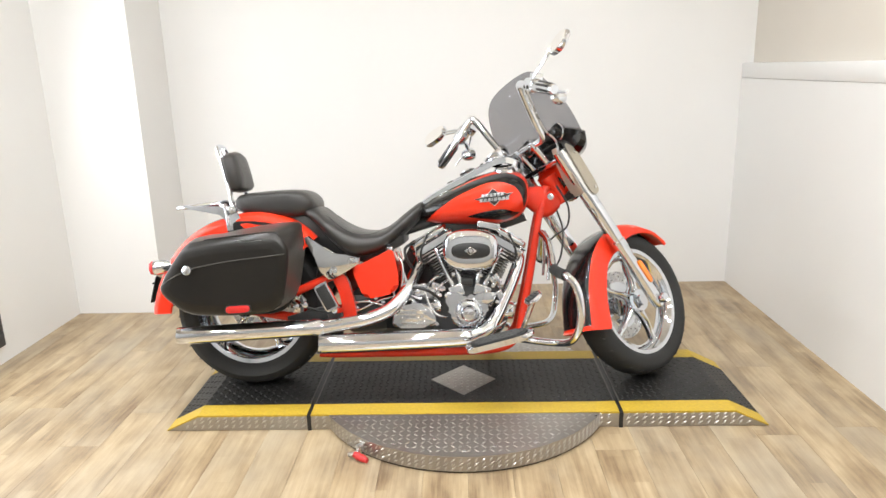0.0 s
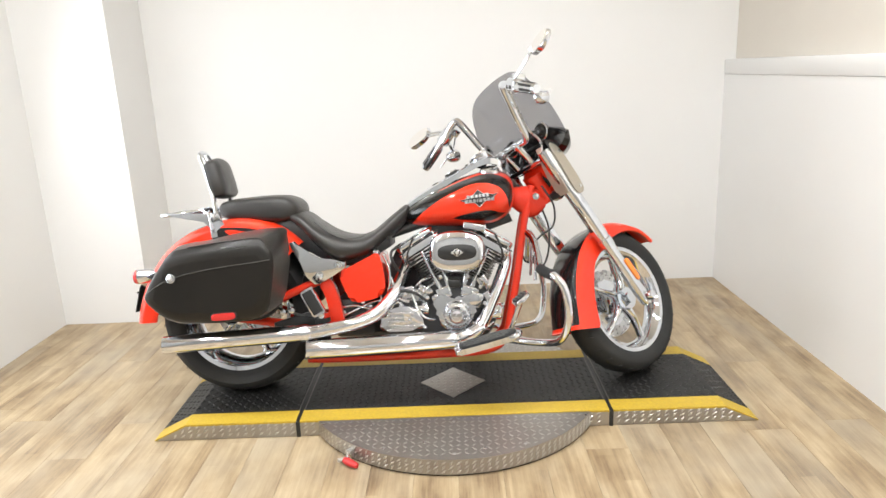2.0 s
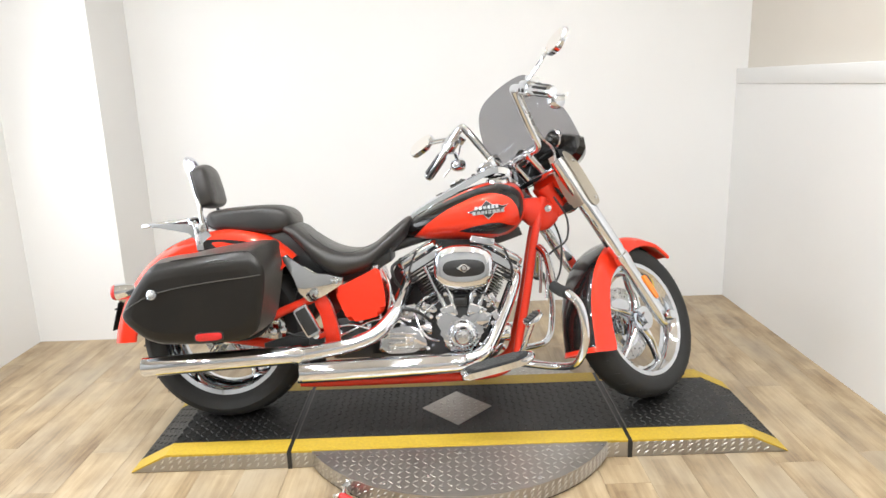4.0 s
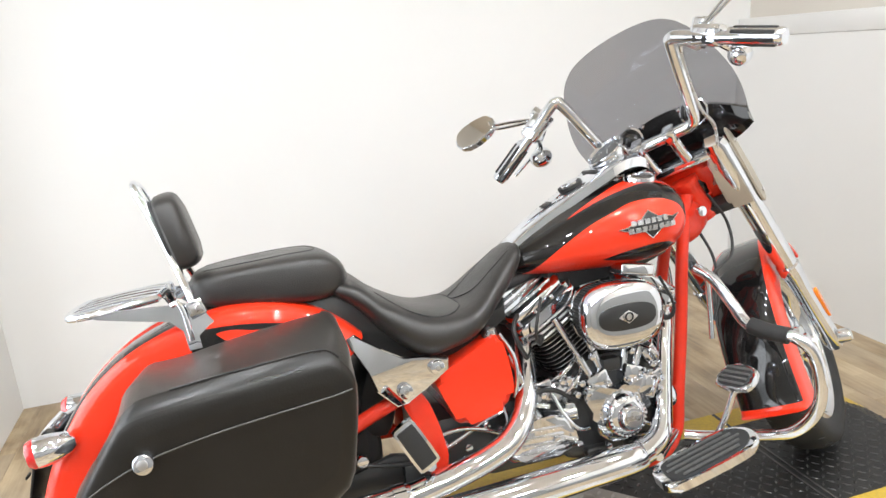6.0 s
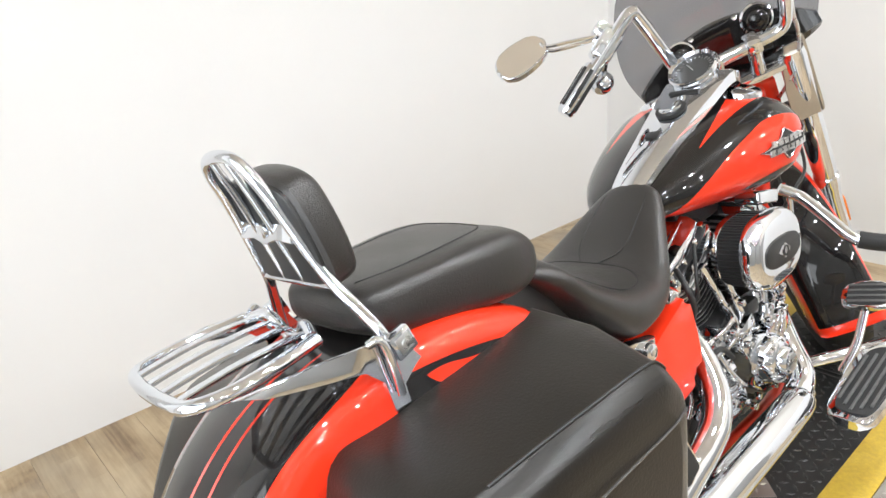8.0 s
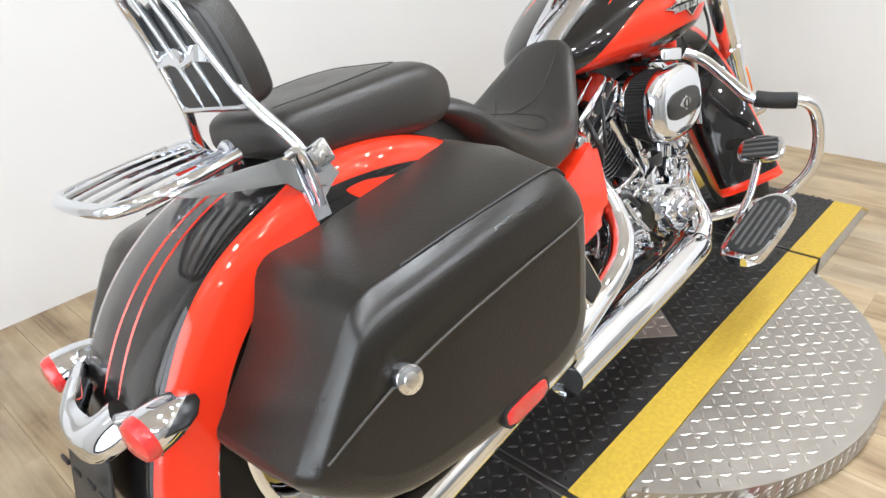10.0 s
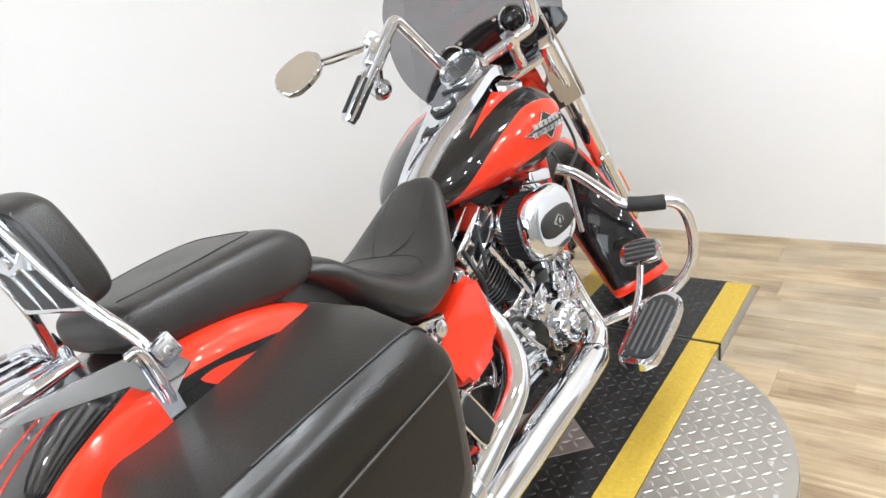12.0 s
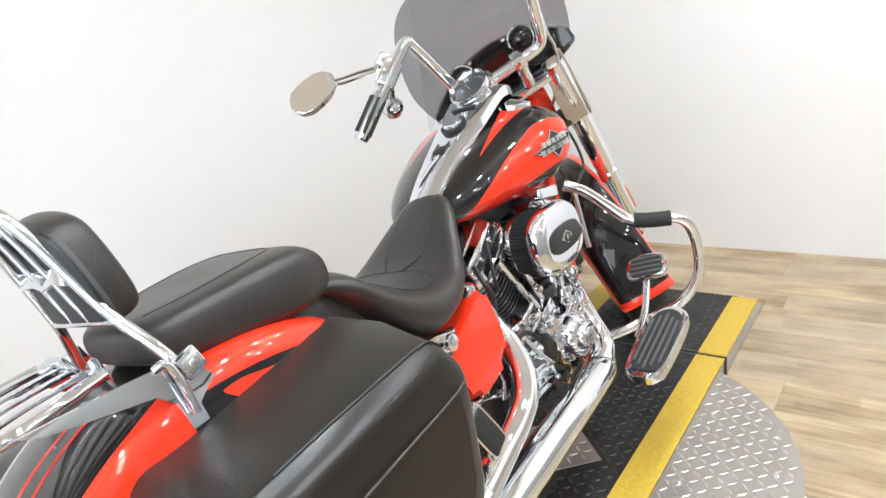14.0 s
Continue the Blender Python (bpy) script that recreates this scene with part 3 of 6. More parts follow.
S = TILT @ Matrix.Translation(SAXIS_P) @ Matrix.Rotation(radians(STEER), 4, SAXIS_D) @ Matrix.Translation(-SAXIS_P)


def steered(bm):
    bmesh.ops.transform(bm, matrix=S, verts=bm.verts)
    return bm


UP = S


def steered_up(bm):
    bmesh.ops.transform(bm, matrix=UP, verts=bm.verts)
    return bm


def mirrored(pts):
    return [(p[0], -p[1], *p[2:]) for p in pts]


def wheel(centre, radius, width, rim, steer, rear):
    to = steered if steer else (lambda b: b)
    m = axis(centre, (0, -1, 0))
    h, r = width / 2, rim
    side = radius - rim
    rp = [(r, -h * 0.78), (r + 0.012, -h * 0.8), (r + 0.012, -h * 0.7), (r - 0.006, -h * 0.66), (r - 0.026, -h * 0.3), (r - 0.03, 0), (r - 0.026, h * 0.3), (r - 0.006, h * 0.66), (r + 0.012, h * 0.7), (r + 0.012, h * 0.8), (r, h * 0.78), (r - 0.014, h * 0.74), (r - 0.018, h * 0.66), (r - 0.036, h * 0.4), (r - 0.042, 0), (r - 0.036, -h * 0.4), (r - 0.014, -h * 0.72)]
    w = part("rear_wheel" if rear else "front_wheel", to(lathe(rp, m, 80, closed=True)), M_CHROME, bike, "chrome cast wheel rim")
    prof = [(r - 0.004, -h * 0.72), (r + side * 0.12, -h * 0.88), (r + side * 0.25, -h * 0.93), (r + side * 0.3, -h * 0.95), (r + side * 0.55, -h), (r + side * 0.8, -h * 0.86), (r + side * 0.94, -h * 0.55), (radius, -h * 0.18), (radius, h * 0.18), (r + side * 0.94, h * 0.55), (r + side * 0.8, h * 0.86), (r + side * 0.55, h), (r + side * 0.3, h * 0.95), (r + side * 0.25, h * 0.93), (r + side * 0.12, h * 0.88), (r - 0.004, h * 0.72)]
    tyre = part("tyre", to(lathe(prof, m, 80)), M_RUBBER, w, "black rubber tyre with sipes")
    grooves = bmesh.new()
    for k in range(30):
        a = 2 * math.pi * k / 30
        for sg in (-1, 1):
            pts = []
            for f in (0.12, 0.35, 0.6, 0.82):
                rr = radius - 0.0034 - side * 0.2 * max(0, f - 0.18) ** 1.6
                aa = a + 0.09 * f * sg + (0.05 if sg > 0 else 0)
                pts.append(m @ Vector((rr * math.cos(aa), rr * math.sin(aa), sg * h * f)))
            tube(pts, 0.0024, 4, 2, bm=grooves)
    tagged(part("tread_groove", to(grooves), M_PLASTIC, tyre), "black tread grooves", kind="stuff")
    part("hub", to(lathe([(0, -0.07), (0.022, -0.07), (0.024, -0.062), (0.045, -0.058), (0.05, -0.045), (0.034, -0.02), (0.034, 0.02), (0.05, 0.045), (0.045, 0.058), (0.024, 0.062), (0.022, 0.07), (0, 0.07)], m, 36)), M_CHROME, w, "chrome hub")
    for k in range(5):
        a0 = 2 * math.pi * k / 5 + (0.16 if not rear else 0.1)
        ring = []
        for q, wd, th, off, sw in ((0.03, 0.046, 0.05, 0.012, 0), (0.06, 0.034, 0.042, 0.022, 0.05), (0.1, 0.025, 0.034, 0.018, 0.1), (0.14, 0.024, 0.03, 0.01, 0.12), (0.18, 0.032, 0.03, 0.004, 0.1), (r - 0.034, 0.052, 0.034, 0.0, 0.04)):
            a = a0 + sw
            c = m @ Vector((q * math.cos(a), q * math.sin(a), off * h / 0.065))
            t = (m.to_3x3() @ Vector((-math.sin(a), math.cos(a), 0))) * wd / 2
            n = (m.to_3x3() @ Vector((0, 0, 1))) * th / 2
            ring.append([c - t * 0.9 - n, c + t * 0.9 - n, c + t - n * 0.2, c + t * 0.6 + n * 0.7, c + t * 0.15 + n, c - t * 0.15 + n, c - t * 0.6 + n * 0.7, c - t - n * 0.2])
        part("spoke", to(ring_mesh(bmesh.new(), [[tuple(v) for v in np.array(x)] for x in ring])), M_CHROME, w, "chrome blade spoke")
    rot = axis(centre + Vector((0, 0.058 if not rear else 0.07, 0)), (0, -1, 0))
    rotor = part("brake_rotor", to(lathe([(0.1, 0), (0.146, 0), (0.146, 0.005), (0.1, 0.005)], rot, 56, closed=True)), M_SATIN, w, "drilled steel brake rotor")
    holes = bmesh.new()
    for k in range(30):
        a = 2 * math.pi * k / 30
        rr = 0.112 + 0.011 * (k % 3)
        lathe([(0, 0), (0.0035, 0), (0.0035, 0.0058), (0, 0.0058)], rot @ Matrix.Translation((rr * math.cos(a), rr * math.sin(a), -0.0004)), 8, holes)
    tagged(part("rotor_holes", to(holes), M_PLASTIC, rotor), kind="stuff")
    part("rotor_carrier", to(lathe([(0.03, 0), (0.102, 0.001), (0.102, 0.004), (0.03, 0.004)], rot, 40, closed=True)), M_CHROME, w)
    return w


wheel(REAR, 0.326, 0.2, 0.232, False, True)
wheel(FRONT, 0.302, 0.128, 0.222, True, False)


def loft(sections, n=32, p=2.3, flat_bottom=1.0):
    """Rings of superellipse in y and z along x: (x, half width, z bottom, z top[, power])."""
    rings = []
    for s in sections:
        x, hw, z0, z1 = s[:4]
        rings.append([(x, a, (z0 + z1) / 2 + b) for a, b in oval(2 * hw, z1 - z0, n, s[4] if len(s) > 4 else p)])
    return ring_mesh(bmesh.new(), rings)


def along(sections, n=5):
    return [tuple(v) for v in spline(sections, n)]


# ---- fuel tank, console and gauges ----
TANK = along([(-0.175, 0.06, 0.668, 0.715, 2.2), (-0.14, 0.095, 0.66, 0.742, 2.2), (-0.08, 0.135, 0.652, 0.776, 2.3), (0.0, 0.168, 0.647, 0.815, 2.4), (0.1, 0.2, 0.645, 0.852, 2.5), (0.18, 0.218, 0.65, 0.87, 2.6), (0.235, 0.208, 0.662, 0.868, 2.4), (0.272, 0.178, 0.685, 0.855, 2.3), (0.292, 0.13, 0.715, 0.83, 2.2), (0.299, 0.06, 0.745, 0.80, 2.0)], 6)


def tank_y(x, z):
    """The tank's half width at x and z."""
    s = [np.interp(x, [t[0] for t in TANK], [t[k] for t in TANK]) for k in range(5)]
    u = min(0.98, abs(2 * (z - (s[2] + s[3]) / 2) / (s[3] - s[2])))
    return s[1] * (1 - u ** s[4]) ** (1 / s[4])


def tank_top(x, y=0.0):
    s = [np.interp(x, [t[0] for t in TANK], [t[k] for t in TANK]) for k in range(5)]
    u = min(0.98, abs(y) / s[1])
    return (s[2] + s[3]) / 2 + (s[3] - s[2]) / 2 * (1 - u ** s[4]) ** (1 / s[4])


tank = part("fuel_tank", loft(TANK, 48), M_TANK, bike, "orange-red fuel tank with black flame graphics")
tank.location.y = 0.03
for sg in (-1, 1):
    # winged badge without lettering: a dark plate and silver bars
    def on_tank(x, z, lift, sg=sg):
        return Vector((x, sg * (tank_y(x, z) + lift), z))

    bm = bmesh.new()
    out = [(0.068, 0.752), (0.09, 0.756), (0.105, 0.764), (0.12, 0.768), (0.142, 0.792), (0.164, 0.776), (0.178, 0.778), (0.2, 0.772), (0.222, 0.778), (0.205, 0.765), (0.195, 0.755), (0.172, 0.75), (0.148, 0.726), (0.127, 0.745), (0.105, 0.742), (0.088, 0.747)]
    top = [bm.verts.new(on_tank(x, z, 0.0045)) for x, z in out]
    low = [bm.verts.new(on_tank(x, z, -0.004)) for x, z in out]
    mid = bm.verts.new(on_tank(0.142, 0.759, 0.0055))
    for i in range(len(out)):
        j = (i + 1) % len(out)
        bm.faces.new((top[i], top[j], low[j], low[i]))
        bm.faces.new((top[i], mid, top[j]))
    badge = part("tank_badge", bm, M_PLASTIC, tank, "black and chrome winged badge", smooth=False)
    rim = [on_tank(x, z, 0.0042) for x, z in out]
    part("badge_rim", tube(rim, 0.0016, 6, 1, closed=True, smooth=False), M_CHROME, badge, "thin silver rim")
    for z0, x0, widths in ((0.768, 0.098, (0.011, 0.013, 0.012, 0.01, 0.012, 0.011)), (0.7505, 0.09, (0.012, 0.013, 0.011, 0.006, 0.012, 0.012, 0.013, 0.012))):
        x = x0
        for w in widths:
            blk = []
            for xx in (x, x + w):
                z = z0 + 0.09 * (xx - 0.14)
                blk.append([on_tank(xx, z + dz, l) for dz, l in ((-0.0062, 0.004), (0.0062, 0.004), (0.0062, 0.0076), (-0.0062, 0.0076))])
            part("badge_block", ring_mesh(bmesh.new(), blk), M_SATIN, badge, "silver block", smooth=False)
            x += w + 0.0035
    part("filler_cap" if sg < 0 else "fuel_gauge", lathe([(0, 0.014), (0.03, 0.013), (0.037, 0.01), (0.04, 0.004), (0.04, -0.012), (0.036, -0.014)], axis((0.198, sg * 0.105, tank_top(0.198, 0.105) + 0.002), (-0.1, sg * 0.35, 1)), 36), M_CHROME, tank, "flush chrome filler cap")

# console: a chrome saddle that runs from the gauge to the seat
rings = []
for x, hw, lift in along([(-0.17, 0.036, 0.012), (-0.1, 0.044, 0.016), (0.0, 0.054, 0.022), (0.1, 0.066, 0.036), (0.17, 0.072, 0.052), (0.235, 0.064, 0.05), (0.262, 0.045, 0.025)], 5):
    z = tank_top(min(x, 0.25)) + lift
    rings.append([(x, -hw, z - 0.03), (x, -hw, z - 0.006), (x, -hw * 0.85, z - 0.001), (x, 0, z + 0.003), (x, hw * 0.85, z - 0.001), (x, hw, z - 0.006), (x, hw, z - 0.03)])
console = part("console", ring_mesh(bmesh.new(), rings), M_CHROME, bike, "chrome tank console")
console.location.y = 0.008
part("console_switch", disc((0.045, 0, tank_top(0.045) + 0.030), (-0.42, 0, 1), 0.024, 0.012, 28), M_CHROME, console, "chrome ignition switch")
part("switch_ring", lathe([(0.025, 0), (0.033, 0), (0.033, 0.008), (0.025, 0.008)], axis((0.045, 0, tank_top(0.045) + 0.029), (-0.42, 0, 1)), 28, closed=True), M_PLASTIC, console)
part("console_slot", box((0.012, 0.07, 0.006), pose(0.105, 0, tank_top(0.105) + 0.041, 0, -24), 0.002), M_PLASTIC, console)
part("console_badge", box((0.026, 0.03, 0.004), pose(-0.03, 0.004, tank_top(-0.03) + 0.0235, 0, -25), 0.002), M_PLASTIC, console, "small black and chrome badge")
M_DIAL = mat("dark gauge face", (0.05, 0.05, 0.05), 0.3, coat=0.3, spots=0.1, scale=60)


def gauge(centre, facing, r, parent, deep=0.05, to=lambda b: b):
    m = axis(centre, facing)
    g = part("gauge", to(lathe([(r * 0.55, -deep), (r * 0.9, -deep * 0.6), (r, -0.006), (r * 1.04, 0.0), (r * 1.04, 0.008), (r, 0.012), (r * 0.9, 0.006), (r * 0.9, -0.003), (0, -0.003)], m, 44)), M_CHROME, parent, "round gauge with chrome bezel")
    part("dial", to(lathe([(0, 0), (r * 0.89, 0)], m @ Matrix.Translation((0, 0, -0.0015)), 36)), M_DIAL, g, "dark dial")
    ticks = bmesh.new()
    for k in range(21):
        a = radians(-40 + 13 * k)
        box((r * 0.14, 0.0016, 0.0006), m @ Matrix.Rotation(a, 4, "Z") @ Matrix.Translation((r * 0.76, 0, -0.0008)), bm=ticks)
    box((r * 0.6, 0.0022, 0.0008), m @ Matrix.Rotation(2.4, 4, "Z") @ Matrix.Translation((r * 0.28, 0, -0.0004)), bm=ticks)
    part("dial_marks", to(ticks), M_SATIN, g, "pale dial marks", smooth=False)
    return g


gauge((0.165, 0.006, 0.936), (-0.62, 0, 0.8), 0.053, console)

# ---- seats ----
RS = along([(-0.645, 0.10, 0.70, 0.722, 2.4), (-0.62, 0.128, 0.692, 0.738, 2.4), (-0.57, 0.152, 0.648, 0.73, 2.5), (-0.52, 0.166, 0.59, 0.69, 2.6), (-0.44, 0.176, 0.527, 0.646, 2.8), (-0.37, 0.172, 0.532, 0.63, 2.8), (-0.3, 0.152, 0.553, 0.64, 2.7), (-0.22, 0.108, 0.613, 0.70, 2.5), (-0.17, 0.078, 0.66, 0.738, 2.3), (-0.145, 0.055, 0.69, 0.748, 2.2), (-0.135, 0.025, 0.705, 0.738, 2.0)], 6)
seat = part("rider_seat", loft(RS, 40), M_LEATHER, bike, "black leather rider seat")


def ring_at(sections, x, y, lift=0.0):
    s = [np.interp(x, [t[0] for t in sections], [t[k] for t in sections]) for k in range(5)]
    u = min(0.98, abs(y) / s[1])
    return (x, y, (s[2] + s[3]) / 2 + (s[3] - s[2]) / 2 * (1 - u ** s[4]) ** (1 / s[4]) + lift)


M_SEAM = mat("dark seam piping", (0.010, 0.010, 0.010), 0.5, spots=0.1)
for sg in (-1, 1):
    part("seat_seam", tube([ring_at(RS, x, sg * y) for x, y in ((-0.53, 0.10), (-0.47, 0.135), (-0.41, 0.142), (-0.36, 0.128), (-0.33, 0.09), (-0.325, 0.04), (-0.325, 0.0))], 0.0014, 6), M_SEAM, seat)
    part("seat_seam", tube([ring_at(RS, x, sg * y) for x, y in ((-0.325, 0.02), (-0.28, 0.05), (-0.22, 0.052), (-0.175, 0.045))], 0.0013, 6), M_SEAM, seat)
PS = along([(-0.925, 0.06, 0.735, 0.765, 2.6), (-0.912, 0.098, 0.724, 0.784, 3.4), (-0.87, 0.12, 0.710, 0.793, 4.6), (-0.78, 0.134, 0.702, 0.80, 5.2), (-0.69, 0.143, 0.694, 0.804, 5.2), (-0.635, 0.139, 0.695, 0.799, 4.6), (-0.598, 0.12, 0.708, 0.777, 3.2), (-0.583, 0.07, 0.726, 0.752, 2.3)], 5)
pillion = part("passenger_seat", loft(PS, 44), M_LEATHER, bike, "black leather passenger seat")
part("seat_seam", tube([ring_at(PS, x, y) for x, y in ((-0.89, -0.06), (-0.83, -0.083), (-0.73, -0.088), (-0.665, -0.075), (-0.645, -0.03), (-0.645, 0.03), (-0.665, 0.075), (-0.73, 0.088), (-0.83, 0.083), (-0.89, 0.06))], 0.0014, 6), M_SEAM, pillion)

part("seat_base", side_plate([(-0.72, 0.70), (-0.60, 0.705), (-0.53, 0.64), (-0.44, 0.57), (-0.30, 0.575), (-0.22, 0.63), (-0.22, 0.58), (-0.30, 0.535), (-0.44, 0.50), (-0.54, 0.54), (-0.64, 0.61), (-0.72, 0.64)], 0.01, 0.24, 0.01), M_PLASTIC, bike, "black seat base")
# Added filler: the shade under the tank as a solid black block.
part("tank_gap_filler", side_plate([(-0.07, 0.615), (-0.07, 0.68), (0.0, 0.69), (0.27, 0.71), (0.29, 0.66), (0.2, 0.63), (0.0, 0.61)], 0.02, 0.12, 0.01), M_ENGINE, bike, "black filler block for the dark gap under the tank")

# ---- rear fender, rack and backrest ----
def fender(centre, r, hw, a0, a1, n, flare=0.0, skirt=0.1, thick=0.004, front=0.0, taper=0.0):
    """A wrapped fender: rings across y swept from angle a0 to a1 (degrees, 0 ahead, 90 up)."""
    rings = []
    for k in range(n + 1):
        a = radians(a0 + (a1 - a0) * k / n)
        e = flare * max(0, (k / n - 0.72) / 0.28) ** 2
        rr = r + e + front * min(1, max(0, (0.42 - k / n) / 0.3))
        outer, inner = [], []
        for y, drop in ((-1.0, skirt), (-1.0, skirt * 0.45), (-0.975, 0.020), (-0.90, 0.008), (-0.72, 0.002), (-0.35, 0.0), (0, 0), (0.35, 0.0), (0.72, 0.002), (0.90, 0.008), (0.975, 0.020), (1.0, skirt * 0.45), (1.0, skirt)):
            for lst, t in ((outer, 0), (inner, thick)):
                q = rr - drop - t
                lst.append((centre.x + q * math.cos(a), (hw - taper * (lambda q: q * q * (3 - 2 * q))(min(1, max(0, (k / n - 0.2) / 0.4))) - t) * y, centre.z + q * math.sin(a)))
        rings.append(outer + inner[::-1])
    return ring_mesh(bmesh.new(), rings)


rear_fender = part("rear_fender", fender(REAR, 0.383, 0.16, 44, 182, 48, 0.02, 0.085, front=0.033, taper=0.026), M_REARF, bike, "orange-red rear fender with black flames")
rear_fender.location.y = -0.008
for y0, y1, w in ((0.016, 0.026, 0.0019),):
    for sg in (-1, 1):
        pts = [(REAR.x + 0.3835 * math.cos(radians(a)), sg * (y0 + (y1 - y0) * (a - 100) / 80), REAR.z + 0.3835 * math.sin(radians(a))) for a in range(100, 176, 8)]
        part("pinstripe", tube(pts, [0.0008] + [w] * (len(pts) - 2) + [0.0008], 6, 3, flat=0.2), M_STRIPE, rear_fender, "thin red pinstripe")
for sg in (-1, 1):
    strut = part("fender_strut", side_plate([(-0.62, 0.615), (-0.60, 0.622), (-0.545, 0.572), (-0.50, 0.545), (-0.455, 0.545), (-0.395, 0.535), (-0.398, 0.508), (-0.44, 0.484), (-0.50, 0.449), (-0.525, 0.446), (-0.568, 0.488), (-0.572, 0.535), (-0.61, 0.585)], sg * 0.163, 0.02, 0.005), M_CHROME, bike, "chrome fender strut cover")
    for x, z in ((-0.504, 0.479), (-0.426, 0.518)):
        part("strut_bolt", disc((x, sg * 0.172, z), (0, sg, 0), 0.017, 0.012, 28, 0.3), M_CHROME, strut, "chrome button cover")
        part("strut_bolt_hole", disc((x, sg * 0.1835, z), (0, sg, 0), 0.006, 0.002, 12), M_SATIN, strut)
    plate = part("rack_side_plate", side_plate(([(-1.127, 0.749), (-1.09, 0.735)] if sg < 0 else [(-1.065, 0.736)]) + [(-1.027, 0.722), (-0.962, 0.711), (-0.938, 0.688), (-0.934, 0.645), (-0.905, 0.648), (-0.847, 0.650), (-0.868, 0.682), (-0.891, 0.716), (-0.913, 0.742), (-0.955, 0.742), (-1.03, 0.746)], sg * 0.158 + 0.004, 0.006, 0.0015), M_CHROME, bike, "polished rack side plate")
# upright loop
sissy = part("backrest_bar", tube([(-0.908, -0.147, 0.70), (-0.911, -0.144, 0.718), (-0.917, -0.136, 0.745), (-0.926, -0.118, 0.772), (-0.938, -0.094, 0.805), (-0.957, -0.078, 0.86), (-0.981, -0.065, 0.93), (-0.996, -0.057, 0.965), (-1.003, -0.038, 0.985), (-1.006, 0, 0.991), (-1.003, 0.038, 0.985), (-0.996, 0.057, 0.965), (-0.981, 0.065, 0.93), (-0.957, 0.078, 0.86), (-0.938, 0.094, 0.805), (-0.926, 0.118, 0.772), (-0.917, 0.136, 0.745), (-0.911, 0.148, 0.718), (-0.908, 0.151, 0.70)], 0.0085, 18, 6), M_CHROME, bike, "chrome backrest bar")
for y in (-0.02, 0.02):
    part("inner_rod", tube([(-1.004, y, 0.986), (-0.982, y * 1.1, 0.93), (-0.958, y * 1.2, 0.86), (-0.94, y * 1.3, 0.806)], 0.0055, 12), M_CHROME, sissy)
part("cross_bar", tube([(-0.939, -0.095, 0.806), (-0.939, 0, 0.806), (-0.939, 0.095, 0.806)], 0.007, 12, 3), M_CHROME, sissy)
part("cross_plate", prism([(-0.07, -0.016), (-0.032, -0.011), (0, -0.02), (0.032, -0.011), (0.07, -0.016), (0.07, 0.016), (0.032, 0.011), (0, 0.02), (-0.032, 0.011), (-0.07, 0.016)], 0.006, pose(-0.966, 0, 0.885, 76, 0, -90), 0.001), M_CHROME, sissy, "chrome cross plate")
part("plate_button", disc((-0.969, 0, 0.885), (-1, 0, -0.25), 0.011, 0.006, 20, 0.4), M_CHROME, sissy)
for sg in (-1, 1):
    clamp = part("bar_bracket", box((0.034, 0.016, 0.034), pose(-0.908, sg * 0.163, 0.730, 0, -20), 0.003), M_CHROME, sissy, "polished square bracket at the foot of the bar")
    part("bracket_recess", box((0.022, 0.003, 0.022), pose(-0.908, sg * 0.1712, 0.730, 0, -20), 0.001), M_SATIN, clamp, "pale square inset")
    part("bracket_bolt", disc((-0.908, sg * 0.1722, 0.730), (0, sg, 0), 0.006, 0.003, 16, 0.4), M_SATIN, clamp)
    part("docking_rod", tube([(-0.953, sg * 0.158, 0.742), (-0.94, sg * 0.166, 0.745), (-0.932, sg * 0.167, 0.725), (-0.927, sg * 0.167, 0.69), (-0.925, sg * 0.165, 0.668)], 0.006, 10, 5), M_CHROME, sissy, "curved chrome docking rod")
PADM = Matrix.Translation((-0.940, 0.0, 0.884)) @ pose(0, 0, 0, 0, -14, 0)


def pad_shape(levels):
    """Stacked outlines across y and z: (scale, along x)."""
    base = rounded([(-0.1, -0.055), (-0.07, -0.084), (0.07, -0.084), (0.1, -0.055), (0.098, 0.03), (0.075, 0.068), (0, 0.082), (-0.075, 0.068), (-0.098, 0.03)], 5)
    return ring_mesh(bmesh.new(), [[PADM @ Vector((x, y * k, z * k)) for y, z in base] for k, x in levels])


pad = part("backrest_pad", pad_shape([(0.93, -0.016), (0.985, -0.011), (1.0, -0.002), (1.0, 0.01), (0.985, 0.019), (0.94, 0.027), (0.86, 0.033), (0.6, 0.038), (0.25, 0.04)]), M_LEATHER, bike, "black leather backrest pad")
part("pad_back", pad_shape([(0.88, -0.024), (0.92, -0.021), (0.92, -0.0155)]), M_PLASTIC, pad, "grey plastic pad backing")
# luggage rack
rack = part("luggage_rack", tube([(-0.985, -0.1, 0.754), (-1.05, -0.112, 0.748), (-1.11, -0.114, 0.742), (-1.154, -0.096, 0.739), (-1.164, -0.05, 0.738), (-1.166, 0, 0.738), (-1.164, 0.05, 0.738), (-1.154, 0.096, 0.739), (-1.11, 0.114, 0.742), (-1.05, 0.112, 0.748), (-0.985, 0.1, 0.754)], 0.0095, 14, 6, flat=0.85), M_CHROME, bike, "chrome luggage rack")
